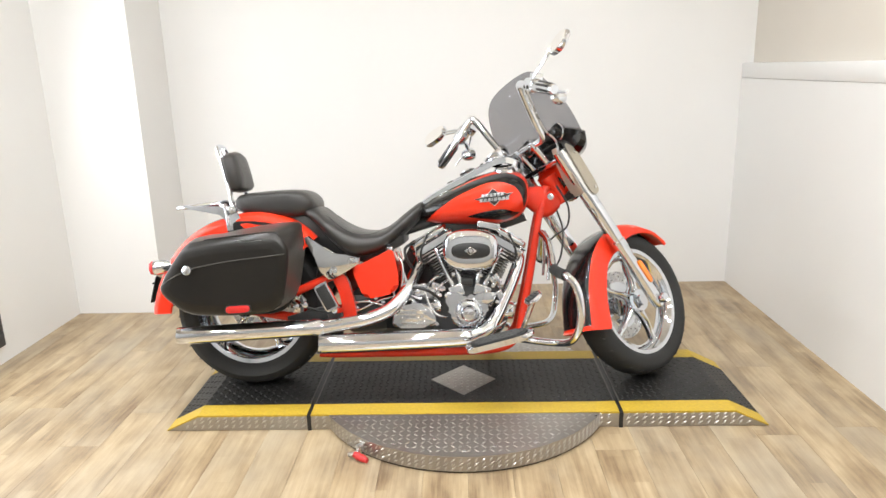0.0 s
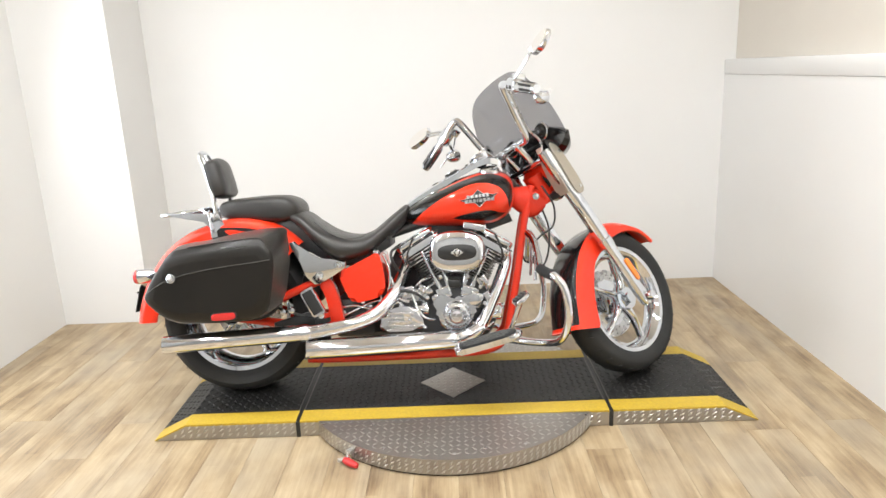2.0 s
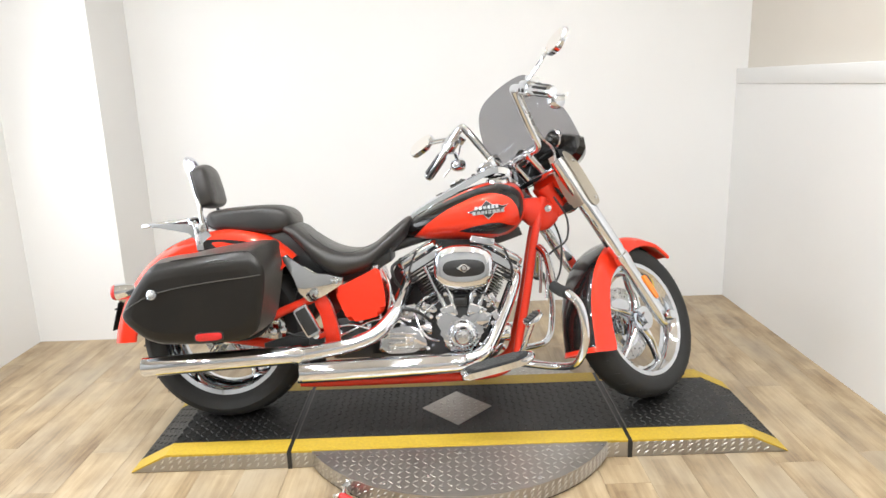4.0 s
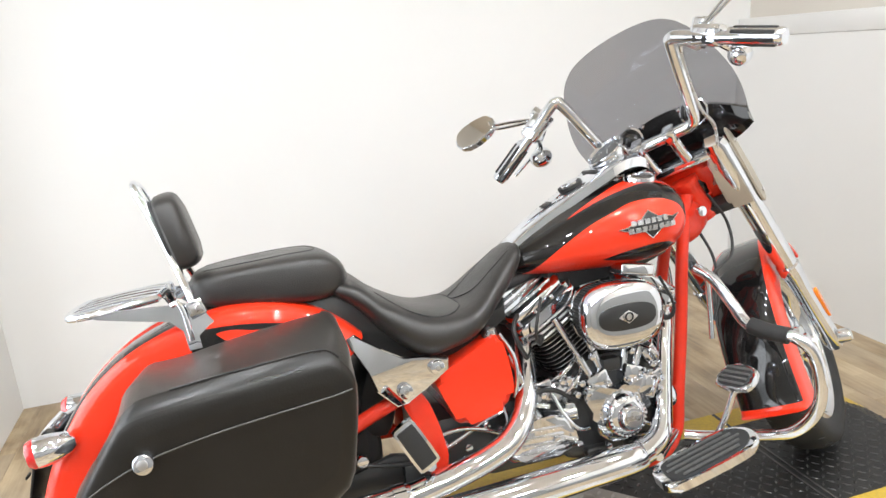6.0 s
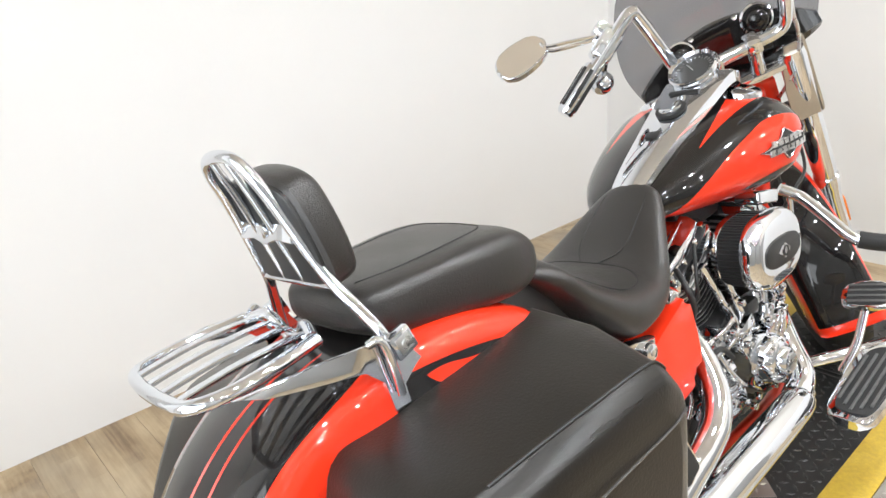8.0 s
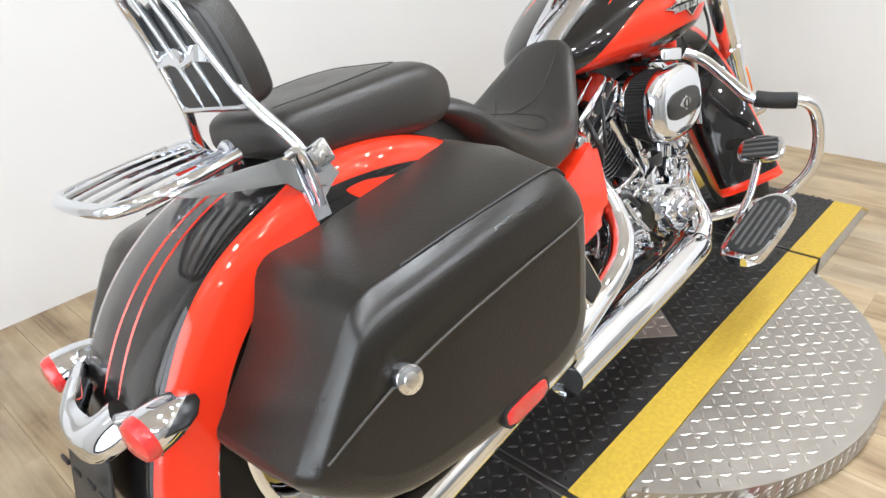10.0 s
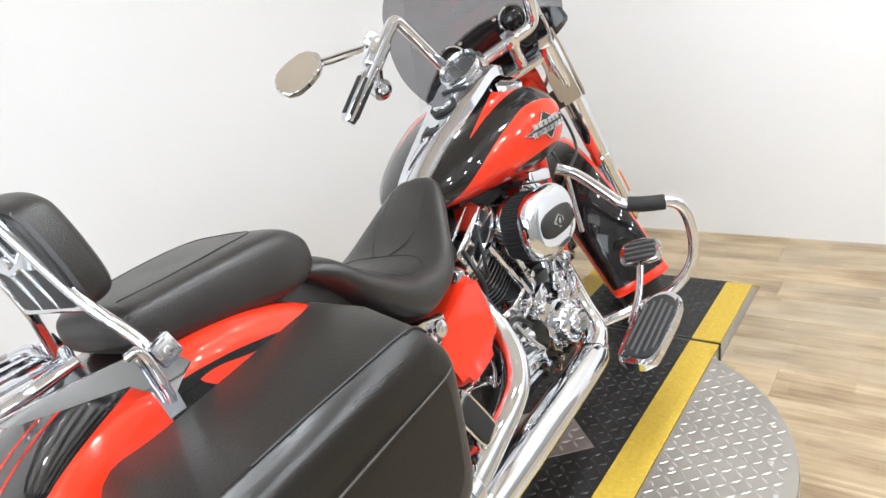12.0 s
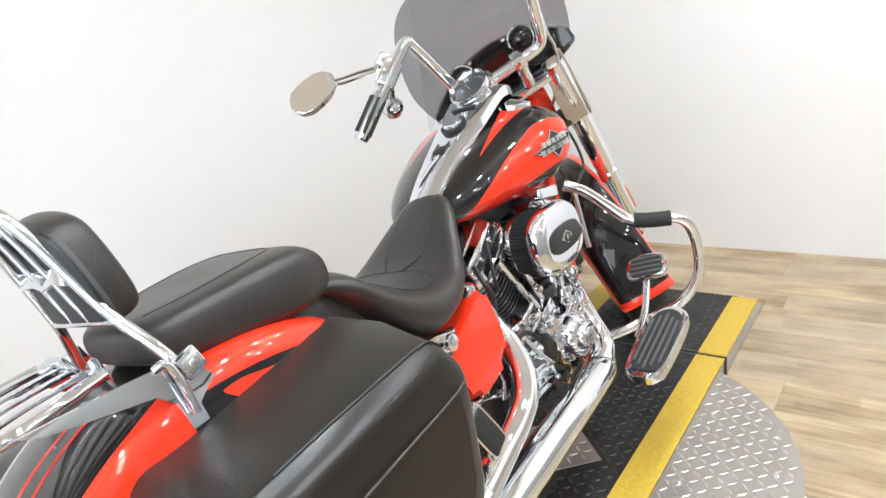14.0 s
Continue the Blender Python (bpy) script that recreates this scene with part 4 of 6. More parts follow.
for y in (-0.072, -0.024, 0.024, 0.072):
    line = [Vector(p) for p in spline([(-0.968, y * 0.95, 0.735), (-0.977, y * 0.97, 0.750), (-0.995, y, 0.757), (-1.07, y, 0.754), (-1.125, y, 0.747), (-1.16, y, 0.741)], 4)]
    rings = [[p + Vector((0, -0.0085, -0.002)), p + Vector((0, 0.0085, -0.002)), p + Vector((0, 0.0085, 0.0015)), p + Vector((0, 0.0065, 0.003)), p + Vector((0, -0.0065, 0.003)), p + Vector((0, -0.0085, 0.0015))] for p in line]
    part("rack_slat", ring_mesh(bmesh.new(), rings), M_CHROME, rack, "flat chrome rack slat")
part("rack_front_bar", tube([(-0.985, -0.088, 0.754), (-0.972, -0.05, 0.76), (-0.968, 0, 0.730), (-0.972, 0.05, 0.76), (-0.985, 0.088, 0.754)], 0.008, 10), M_CHROME, rack)

# ---- saddlebags ----
# Paler than the bag: the lip's reflected edge light is put into the colour.
M_LIP = mat("leather lip with painted glint", (0.05, 0.046, 0.042), 0.4, spots=0.5, scale=40)


def soften(ring, r=0.2):
    """Cuts every corner of a closed ring of points."""
    out = []
    for a, b in zip(ring, ring[1:] + ring[:1]):
        a, b = Vector(a), Vector(b)
        out += [tuple(a.lerp(b, r)), tuple(a.lerp(b, 1 - r))]
    return out


def saddlebag(sg):
    """A boxy bag lofted outwards from the fender; every level runs rear top, lid, front, bottom, tail and the flat rear face."""
    levels = [
        [(-1.03, 0.14, 0.631), (-0.95, 0.14, 0.636), (-0.88, 0.136, 0.652), (-0.78, 0.136, 0.670), (-0.69, 0.136, 0.681), (-0.635, 0.136, 0.675), (-0.618, 0.136, 0.62), (-0.63, 0.136, 0.52), (-0.66, 0.136, 0.352), (-0.88, 0.136, 0.338), (-1.07, 0.136, 0.338), (-1.168, 0.142, 0.435), (-1.12, 0.142, 0.487), (-1.06, 0.142, 0.553)],
        [(-1.045, 0.25, 0.625), (-0.95, 0.25, 0.635), (-0.88, 0.25, 0.648), (-0.78, 0.25, 0.662), (-0.69, 0.25, 0.670), (-0.642, 0.25, 0.666), (-0.622, 0.25, 0.61), (-0.632, 0.25, 0.52), (-0.662, 0.25, 0.35), (-0.88, 0.25, 0.336), (-1.062, 0.25, 0.336), (-1.168, 0.24, 0.432), (-1.124, 0.25, 0.488), (-1.074, 0.25, 0.553)],
        [(-1.033, 0.328, 0.610), (-0.95, 0.336, 0.622), (-0.88, 0.342, 0.631), (-0.78, 0.35, 0.641), (-0.71, 0.356, 0.648), (-0.675, 0.358, 0.646), (-0.632, 0.356, 0.59), (-0.636, 0.352, 0.52), (-0.668, 0.35, 0.352), (-0.88, 0.345, 0.338), (-1.05, 0.31, 0.338), (-1.163, 0.30, 0.43), (-1.127, 0.31, 0.483), (-1.082, 0.32, 0.546)],
        [(-1.042, 0.351, 0.582), (-0.95, 0.36, 0.598), (-0.88, 0.364, 0.606), (-0.78, 0.368, 0.614), (-0.71, 0.37, 0.62), (-0.672, 0.37, 0.62), (-0.64, 0.368, 0.58), (-0.645, 0.366, 0.52), (-0.676, 0.364, 0.368), (-0.88, 0.36, 0.352), (-1.045, 0.338, 0.35), (-1.143, 0.33, 0.43), (-1.118, 0.34, 0.48), (-1.076, 0.347, 0.54)],
        [(-1.02, 0.36, 0.55), (-0.95, 0.366, 0.565), (-0.88, 0.369, 0.572), (-0.78, 0.372, 0.58), (-0.71, 0.374, 0.585), (-0.695, 0.374, 0.588), (-0.672, 0.374, 0.56), (-0.674, 0.374, 0.51), (-0.70, 0.371, 0.40), (-0.88, 0.368, 0.385), (-1.02, 0.354, 0.385), (-1.10, 0.346, 0.43), (-1.085, 0.35, 0.47), (-1.05, 0.356, 0.52)],
    ]
    # the shoulder below the lid's edge rounds over into the side
    loops = [[Vector(p) for p in soften(soften(lv))] for lv in levels]
    curves = [spline([lp[j] for lp in loops[2:]], 4) for j in range(len(loops[0]))]
    loops = loops[:2] + [[Vector(c[i]) for c in curves] for i in range(len(curves[0]))]
    bm = bmesh.new()
    rows = [[bm.verts.new((x, sg * y, z)) for x, y, z in lp] for lp in loops]
    n = len(rows[0])
    for i in range(len(rows) - 1):
        for j in range(n):
            f = bm.faces.new((rows[i][j], rows[i][(j + 1) % n], rows[i + 1][(j + 1) % n], rows[i + 1][j]))
            f.material_index = 1 if 2 <= i < 6 and (j // 4 < 5 or j // 4 >= 11) else 0
    bm.faces.new(rows[0][::-1])
    bm.faces.new(rows[-1])
    bmesh.ops.recalc_face_normals(bm, faces=bm.faces)
    sharp = [e for e in bm.edges if len(e.link_faces) == 2 and e.calc_face_angle() > radians(24)]
    bmesh.ops.bevel(bm, geom=sharp, offset=0.009, segments=4, affect="EDGES", profile=0.5, clamp_overlap=True)
    bag = part("saddlebag", bm, [M_BAG, M_SCUFF], bike, "black leather-covered hard saddlebag with scuffed edges")
    bag.data.set_sharp_from_angle(angle=radians(50))
    even = bag.modifiers.new("even shading", "WEIGHTED_NORMAL")
    even.keep_sharp = True
    edge = [loops[2][j] for j in range(2, 21)]
    part("lid_piping", tube([(p.x, sg * (p.y + 0.0005), p.z + 0.0005) for p in edge], 0.0022, 6, 2), M_SEAM, bag, "dark piped lid edge")
    bag.location.y = 0.004 if sg > 0 else 0.0
    seam = [(-1.125, 0.3385, 0.458), (-1.08, 0.3520, 0.486), (-1.01, 0.3625, 0.515), (-0.92, 0.3685, 0.535), (-0.82, 0.3725, 0.549), (-0.7, 0.375, 0.562), (-0.668, 0.3745, 0.566), (-0.645, 0.3695, 0.569)]
    part("lid_seam", tube([(x, sg * y, z) for x, y, z in seam], 0.0018, 6, 4), M_LIP, bag, "lid lip with its bright edge painted pale")
    if sg < 0:
        lock = part("bag_lock", disc((-1.015, sg * 0.361, 0.512), (-0.15, sg, 0.1), 0.0185, 0.014, 32, 0.3), M_CHROME, bag, "round chrome lock")
        part("lock_core", disc((-1.017, sg * 0.374, 0.5135), (-0.15, sg, 0.1), 0.009, 0.004, 20), M_SATIN, lock)
    turn = Matrix.Translation((-0.83, sg * 0.366, 0.367)) @ pose(0, 0, 0, 90, 0, 0) @ Matrix.Rotation(radians(3), 4, "Z")
    refl = part("side_reflector", prism(oval(0.092, 0.026, 24, 4), 0.01, turn @ Matrix.Translation((0, 0, -sg * 0.002 - 0.002)), 0.003), M_REFLRED, bag, "red side reflector")
    part("reflector_frame", prism(oval(0.1, 0.034, 24, 4), 0.012, turn @ Matrix.Translation((0, 0, sg * 0.003))), M_PLASTIC, refl)
    part("bag_catch", lathe([(0, 0.02), (0.012, 0.018), (0.015, 0.01), (0.016, 0)], axis((-1.04, sg * 0.138, 0.59), (-0.3, -sg, 0)), 20), M_CHROME, bag, "round chrome bag mount")
    part("bag_guard", tube([(-0.66, sg * 0.17, 0.40), (-0.72, sg * 0.2, 0.335), (-0.9, sg * 0.22, 0.33), (-1.03, sg * 0.19, 0.345)], 0.008, 10), M_PLASTIC, bag, "black bag support bar")
    return bag


saddlebag(-1)
saddlebag(1)

# ---- rear lights and plate bracket ----
tail = part("tail_bracket", tube([(-1.235, -0.093, 0.50), (-1.262, -0.063, 0.478), (-1.268, -0.018, 0.47), (-1.262, 0.027, 0.478), (-1.235, 0.057, 0.50)], 0.03, 14, 6, flat=0.6), M_CHROME, bike, "chrome tail light bracket")
for sg in (-1, 1):
    lamp = part("tail_light", lathe([(0, -0.06), (0.012, -0.058), (0.022, -0.045), (0.028, -0.02), (0.03, 0.0), (0.03, 0.012), (0, 0.012)], axis((-1.225, sg * 0.142 - 0.018, 0.505), (-1, sg * 0.12, -0.12)), 30), M_CHROME, tail, "chrome bullet tail light")
    part("lens", lathe([(0.0285, 0.0), (0.029, 0.008), (0.025, 0.016), (0.014, 0.02), (0, 0.021)], axis((-1.236, sg * 0.1435 - 0.018, 0.504), (-1, sg * 0.12, -0.12)), 30), M_REFLRED, lamp, "red lens")
    part("lamp_stalk", tube([(-1.215, sg * 0.12 - 0.018, 0.508), (-1.24, sg * 0.075 - 0.018, 0.5)], 0.012, 10), M_CHROME, tail)
holder = part("plate_holder", box((0.006, 0.15, 0.11), pose(-1.282, -0.018, 0.405, 0, 14), 0.004), M_PLASTIC, bike, "black slotted number plate holder")
for y in (-0.063, 0.027):
    for z in (0.38, 0.405, 0.43):
        part("slot", box((0.004, 0.026, 0.007), pose(-1.285 - (0.405 - z) * 0.25 * -1, y, z, 0, 14), 0.001), M_DECK, holder)

# ---- frame ----
for sg in (-1, 1):
    part("frame_downtube", tube([(0.375, sg * 0.022, 0.80), (0.354, sg * 0.03, 0.72), (0.334, sg * 0.038, 0.65), (0.30, sg * 0.052, 0.45), (0.265, sg * 0.066, 0.285), (0.238, sg * 0.08, 0.19), (0.16, sg * 0.1, 0.147), (-0.05, sg * 0.105, 0.137), (-0.45, sg * 0.11, 0.135), (-0.58, sg * 0.115, 0.14)], 0.0165, 14, 6), M_DARKRED, bike, "deep red frame tube")
    rail = part("frame_side_plate", side_plate(rounded([(-0.515, 0.462), (-0.465, 0.462), (-0.437, 0.40), (-0.42, 0.32), (-0.425, 0.275), (-0.478, 0.275), (-0.476, 0.33), (-0.488, 0.395)], 4), sg * 0.142, 0.03, 0.008), M_DARKRED, bike, "deep red frame casting")
    part("swingarm_tube", tube([(-0.50, sg * 0.145, 0.462), (-0.6, sg * 0.145, 0.424), (-0.72, sg * 0.145, 0.375), (-0.87, sg * 0.14, 0.33)], 0.0165, 14), M_DARKRED, bike, "deep red swingarm tube")
    part("swingarm_tube", tube([(-0.45, sg * 0.14, 0.275), (-0.65, sg * 0.14, 0.29), (-0.87, sg * 0.14, 0.326)], 0.018, 14), M_DARKRED, bike, "deep red swingarm tube")
    part("axle_cover", disc((-0.872, sg * 0.15, 0.326), (0, sg, 0), 0.03, 0.02, 24), M_CHROME, bike, "chrome axle cover")
part("neck", loft(along([(0.255, 0.03, 0.75, 0.79), (0.31, 0.04, 0.70, 0.80), (0.36, 0.044, 0.67, 0.80), (0.40, 0.04, 0.68, 0.785), (0.43, 0.03, 0.71, 0.76)], 4), 20, 2.8), M_DARKRED, bike, "deep red steering neck casting")
part("neck_tube", lathe([(0, 0), (0.034, 0), (0.036, 0.01), (0.03, 0.02), (0.03, 0.10), (0.036, 0.11), (0.036, 0.125), (0, 0.125)], axis((0.452, 0, 0.735), SAXIS_D), 28), M_DARKRED, bike)
part("backbone", tube([(0.33, 0, 0.79), (0.1, 0, 0.72), (-0.15, 0, 0.65), (-0.45, 0, 0.56)], 0.022, 12), M_ENGINE, bike, "black backbone tube")
for sg in (-1, 1):
    part("neck_bolt", disc((0.385, sg * 0.058, 0.757), (0, sg, 0), 0.014, 0.012, 20), M_CHROME, bike)

# ---- oil tank ----
OIL = rounded([(-0.43, 0.487), (-0.40, 0.503), (-0.30, 0.55), (-0.272, 0.562), (-0.256, 0.53), (-0.243, 0.45), (-0.252, 0.40), (-0.29, 0.381), (-0.375, 0.368), (-0.397, 0.40)], 4)
oil = part("oil_tank", side_plate(OIL, -0.0075, 0.31, 0.022, 4), M_RED, bike, "orange-red oil tank")
part("oil_cap", lathe([(0, 0.022), (0.012, 0.02), (0.017, 0.012), (0.019, 0.0), (0.012, -0.01)], axis((-0.279, -0.132, 0.556), (0, -0.5, 1)), 24), M_CHROME, oil, "chrome oil cap")
part("battery_box", box((0.22, 0.24, 0.16), pose(-0.35, 0, 0.30), 0.02), M_ENGINE, bike, "black battery box")
for pts in ([(-0.45, -0.128, 0.30), (-0.38, -0.135, 0.33), (-0.31, -0.132, 0.36), (-0.26, -0.13, 0.37)], [(-0.44, -0.13, 0.345), (-0.37, -0.138, 0.352), (-0.30, -0.135, 0.33), (-0.25, -0.13, 0.30)], [(-0.27, -0.13, 0.40), (-0.26, -0.14, 0.35), (-0.28, -0.14, 0.31)]):
    part("oil_line", tube(pts, 0.0055, 10), M_CHROME, bike, "chrome oil line")
for x, z in ((-0.42, 0.325), (-0.36, 0.30), (-0.31, 0.345), (-0.275, 0.325), (-0.34, 0.365)):
    part("box_bolt", disc((x, -0.118, z), (0, -1, 0), 0.009, 0.014, 14), M_CHROME, bike)
part("inner_fender", box((0.1, 0.2, 0.3), pose(-0.53, 0, 0.5, 0, 20), 0.03), M_PLASTIC, bike, "black inner fender")

# ---- engine ----
engine = part("engine", side_plate(rounded([(-0.09, 0.20), (0.06, 0.185), (0.17, 0.21), (0.205, 0.30), (0.17, 0.40), (0.08, 0.445), (-0.02, 0.44), (-0.1, 0.38), (-0.12, 0.28)], 4), 0, 0.22, 0.02), M_ENGINE, bike, "black and chrome V-twin engine")
part("transmission_case", box((0.23, 0.24, 0.18), pose(-0.21, 0, 0.30), 0.025), M_ENGINE, engine, "black gearbox case")
CRANK = Vector((0.042, 0, 0.325))
VEE = 30.0
for sg, name in ((-1, "rear"), (1, "front")):
    tilt = Matrix.Translation(CRANK) @ pose(0, 0, 0, 0, sg * VEE, 0)
    cyl = part("cylinder", lathe([(0, 0.06), (0.052, 0.06), (0.052, 0.235), (0, 0.235)], tilt, 28), M_ENGINE, engine, f"black finned {name} cylinder")
    for k in range(14):
        h = 0.078 + k * 0.0112
        w = 0.138 + 0.012 * math.sin(k / 13 * 3.1)
        part("fin", prism(oval(w, w * 1.06, 28, 3.2), 0.0038, tilt @ Matrix.Translation((0, 0, h)), 0.0011, 1), M_ENGINE, cyl, "black cooling fin with bright edge")
        edge = prism(oval(w + 0.0012, w * 1.06 + 0.0012, 28, 3.2), 0.0013, tilt @ Matrix.Translation((0, 0, h)))
        part("fin_edge", edge, M_SATIN, cyl)
    head = part("cylinder_head", prism(oval(0.16, 0.165, 28, 4), 0.042, tilt @ Matrix.Translation((0, 0, 0.252)), 0.008), M_ENGINE, engine, "black cylinder head")
    for k in range(3):
        part("head_fin", prism(oval(0.172, 0.176, 28, 4), 0.005, tilt @ Matrix.Translation((0, 0, 0.238 + k * 0.014)), 0.002), M_SATIN, head)
    rocker = part("rocker_box", prism(rounded([(-0.09, -0.088), (-0.03, -0.092), (0.03, -0.092), (0.09, -0.088), (0.096, 0.0), (0.09, 0.085), (-0.09, 0.085), (-0.096, 0)], 3), 0.026, tilt @ Matrix.Translation((0, 0, 0.288)), 0.006, 3), M_CHROME, engine, "chrome rocker box")
    part("rocker_gasket", prism(rounded([(-0.086, -0.085), (0.086, -0.085), (0.09, 0.0), (0.086, 0.082), (-0.086, 0.082), (-0.09, 0)], 3), 0.005, tilt @ Matrix.Translation((0, 0, 0.3035))), M_PLASTIC, rocker, "black gasket")
    part("rocker_lid", prism(rounded([(-0.074, -0.08), (0.074, -0.08), (0.08, 0), (0.074, 0.078), (-0.074, 0.078), (-0.08, 0)], 3), 0.028, tilt @ Matrix.Translation((sg * 0.004, 0, 0.32)), 0.009, 3), M_CHROME, rocker, "chrome rocker lid")
    for y in (-0.05, 0.0, 0.05):
        part("lid_ledge", box((0.13, 0.012, 0.006), tilt @ Matrix.Translation((sg * 0.004, y, 0.336)), 0.002), M_CHROME, rocker)
    for x, y in ((-0.076, -0.08), (0.076, -0.08), (-0.028, -0.086), (0.028, -0.086), (-0.076, 0.076), (0.076, 0.076)):
        part("rocker_bolt", lathe([(0, 0.012), (0.007, 0.012), (0.008, 0.0), (0, 0)], tilt @ Matrix.Translation((x, y, 0.302)), 10), M_CHROME, rocker)
    part("spark_plug", tube([tilt @ Vector((sg * 0.05, -0.08, 0.246)), tilt @ Vector((sg * 0.07, -0.108, 0.25)), tilt @ Vector((sg * 0.06, -0.118, 0.285)), tilt @ Vector((0.0, -0.105, 0.335))], [0.009, 0.0065, 0.004, 0.004], 10, 6), M_PLASTIC, engine, "black spark plug lead")
    for off in (-0.022, 0.022):
        base = Vector((CRANK.x + sg * 0.045 + off * 0.8, -0.118, 0.40))
        tip = tilt @ Vector((off * 1.3 - sg * 0.028, -0.096, 0.268))
        rod = part("pushrod_tube", tube([base, base.lerp(tip, 0.33), base.lerp(tip, 0.34), base.lerp(tip, 0.66), base.lerp(tip, 0.67), tip], [0.0115, 0.0115, 0.0085, 0.0085, 0.0105, 0.0105], 14, 2, smooth=False), M_CHROME, engine, "chrome pushrod tube")
    part("lifter_block", box((0.062, 0.045, 0.05), pose(CRANK.x + sg * 0.05, -0.12, 0.39, 0, sg * 20), 0.008), M_CHROME, engine, "chrome lifter block")
    for off in (-0.022, 0.022):
        part("lifter_bolt", disc((CRANK.x + sg * 0.05 + off, -0.142, 0.385), (0, -1, 0), 0.007, 0.008, 12), M_CHROME, engine)
    # intake between the heads
    part("intake_pipe", tube([(CRANK.x, -0.02, 0.555), (CRANK.x + sg * 0.04, -0.01, 0.565), (CRANK.x + sg * 0.08, 0, 0.58)], 0.022, 12), M_PLASTIC, engine)
part("cam_cover", side_plate(rounded([(-0.025, 0.262), (0.02, 0.24), (0.07, 0.242), (0.105, 0.27), (0.112, 0.315), (0.135, 0.355), (0.125, 0.385), (0.085, 0.378), (0.045, 0.366), (0.0, 0.378), (-0.045, 0.388), (-0.058, 0.36), (-0.034, 0.31)], 4), -0.128, 0.05, 0.01, 3), M_CHROME, engine, "chrome cam cover")
# Added sheet: stands in for shade behind the cylinders, closing see-through gaps.
part("engine_backing", side_plate([(-0.27, 0.22), (-0.03, 0.22), (0.10, 0.24), (0.12, 0.40), (0.05, 0.62), (-0.05, 0.63), (-0.20, 0.58), (-0.26, 0.45)], 0.045, 0.03, 0.004), M_ENGINE, engine, "added black backing sheet for the shaded gaps behind the cylinders")
nose = part("timer_cover", lathe([(0, 0.07), (0.026, 0.068), (0.031, 0.062), (0.034, 0.052), (0.044, 0.05), (0.05, 0.044), (0.054, 0.03), (0.064, 0.0)], axis((0.041, -0.13, 0.306), (0, -1, 0)), 44), M_CHROME, engine, "chrome round timer cover")
part("timer_badge", disc((0.041, -0.199, 0.306), (0, -1, 0), 0.02, 0.003, 28), M_SATIN, nose, "satin round badge")
for k in range(28):
    a = 2 * math.pi * k / 28
    part("cover_flute", box((0.0042, 0.022, 0.006), pose(0.041 + 0.0475 * math.cos(a), -0.168, 0.306 + 0.0475 * math.sin(a), 0, -math.degrees(a) + 90), 0.001, seg=1), M_SATIN, nose)
for k in range(8):
    a = 2 * math.pi * k / 8
    part("cover_bolt", disc((0.041 + 0.057 * math.cos(a), -0.146, 0.306 + 0.057 * math.sin(a)), (0, -1, 0), 0.006, 0.008, 12), M_CHROME, nose)
part("breather", box((0.05, 0.04, 0.035), pose(0.035, -0.115, 0.425), 0.008), M_ENGINE, engine)
part("oil_pump", box((0.055, 0.05, 0.06), pose(0.12, -0.13, 0.36, 0, 25), 0.01), M_CHROME, engine, "chrome oil filter mount")
part("oil_filter", lathe([(0, 0.07), (0.03, 0.068), (0.036, 0.06), (0.037, 0.0), (0, 0)], axis((0.16, -0.08, 0.30), (1, -0.1, 0)), 28), M_CHROME, engine, "chrome oil filter")
part("gearbox_cover", side_plate(rounded([(-0.265, 0.252), (-0.11, 0.252), (-0.095, 0.285), (-0.12, 0.335), (-0.19, 0.345), (-0.255, 0.315)], 4), -0.14, 0.05, 0.012, 3), M_CHROME, engine, "chrome gearbox side cover")
for k in range(4):
    part("cover_rib", box((0.11, 0.006, 0.007), pose(-0.185, -0.166, 0.268 + k * 0.017, 0, 3), 0.002), M_CHROME, engine)
part("starter", lathe([(0, 0.13), (0.03, 0.128), (0.034, 0.12), (0.034, 0), (0, 0)], axis((-0.08, -0.09, 0.375), (-1, 0, 0)), 24), M_SATIN, engine, "silver starter motor")
part("starter", lathe([(0, 0.1), (0.02, 0.098), (0.024, 0.09), (0.024, 0), (0, 0)], axis((-0.075, -0.115, 0.325), (-1, 0, 0)), 20), M_CHROME, engine)
hoses = [([(-0.26, -0.12, 0.34), (-0.2, -0.15, 0.40), (-0.13, -0.14, 0.395), (-0.07, -0.13, 0.35)], 0.006, M_PLASTIC), ([(-0.235, -0.13, 0.5), (-0.215, -0.14, 0.44), (-0.2, -0.135, 0.38), (-0.15, -0.14, 0.36)], 0.007, M_CHROME), ([(-0.25, -0.12, 0.55), (-0.228, -0.14, 0.5), (-0.226, -0.145, 0.45), (-0.235, -0.14, 0.40)], 0.006, M_CHROME), ([(-0.05, -0.14, 0.285), (-0.09, -0.16, 0.30), (-0.12, -0.15, 0.34), (-0.14, -0.13, 0.40)], 0.006, M_CHROME), ([(0.10, -0.14, 0.27), (0.15, -0.15, 0.25), (0.19, -0.12, 0.26)], 0.006, M_CHROME), ([(-0.19, -0.1, 0.58), (-0.215, -0.13, 0.56), (-0.21, -0.14, 0.52), (-0.185, -0.12, 0.48)], 0.006, M_PLASTIC)]
for pts, r, mt in hoses:
    part("hose", tube(pts, r, 10), mt, engine)
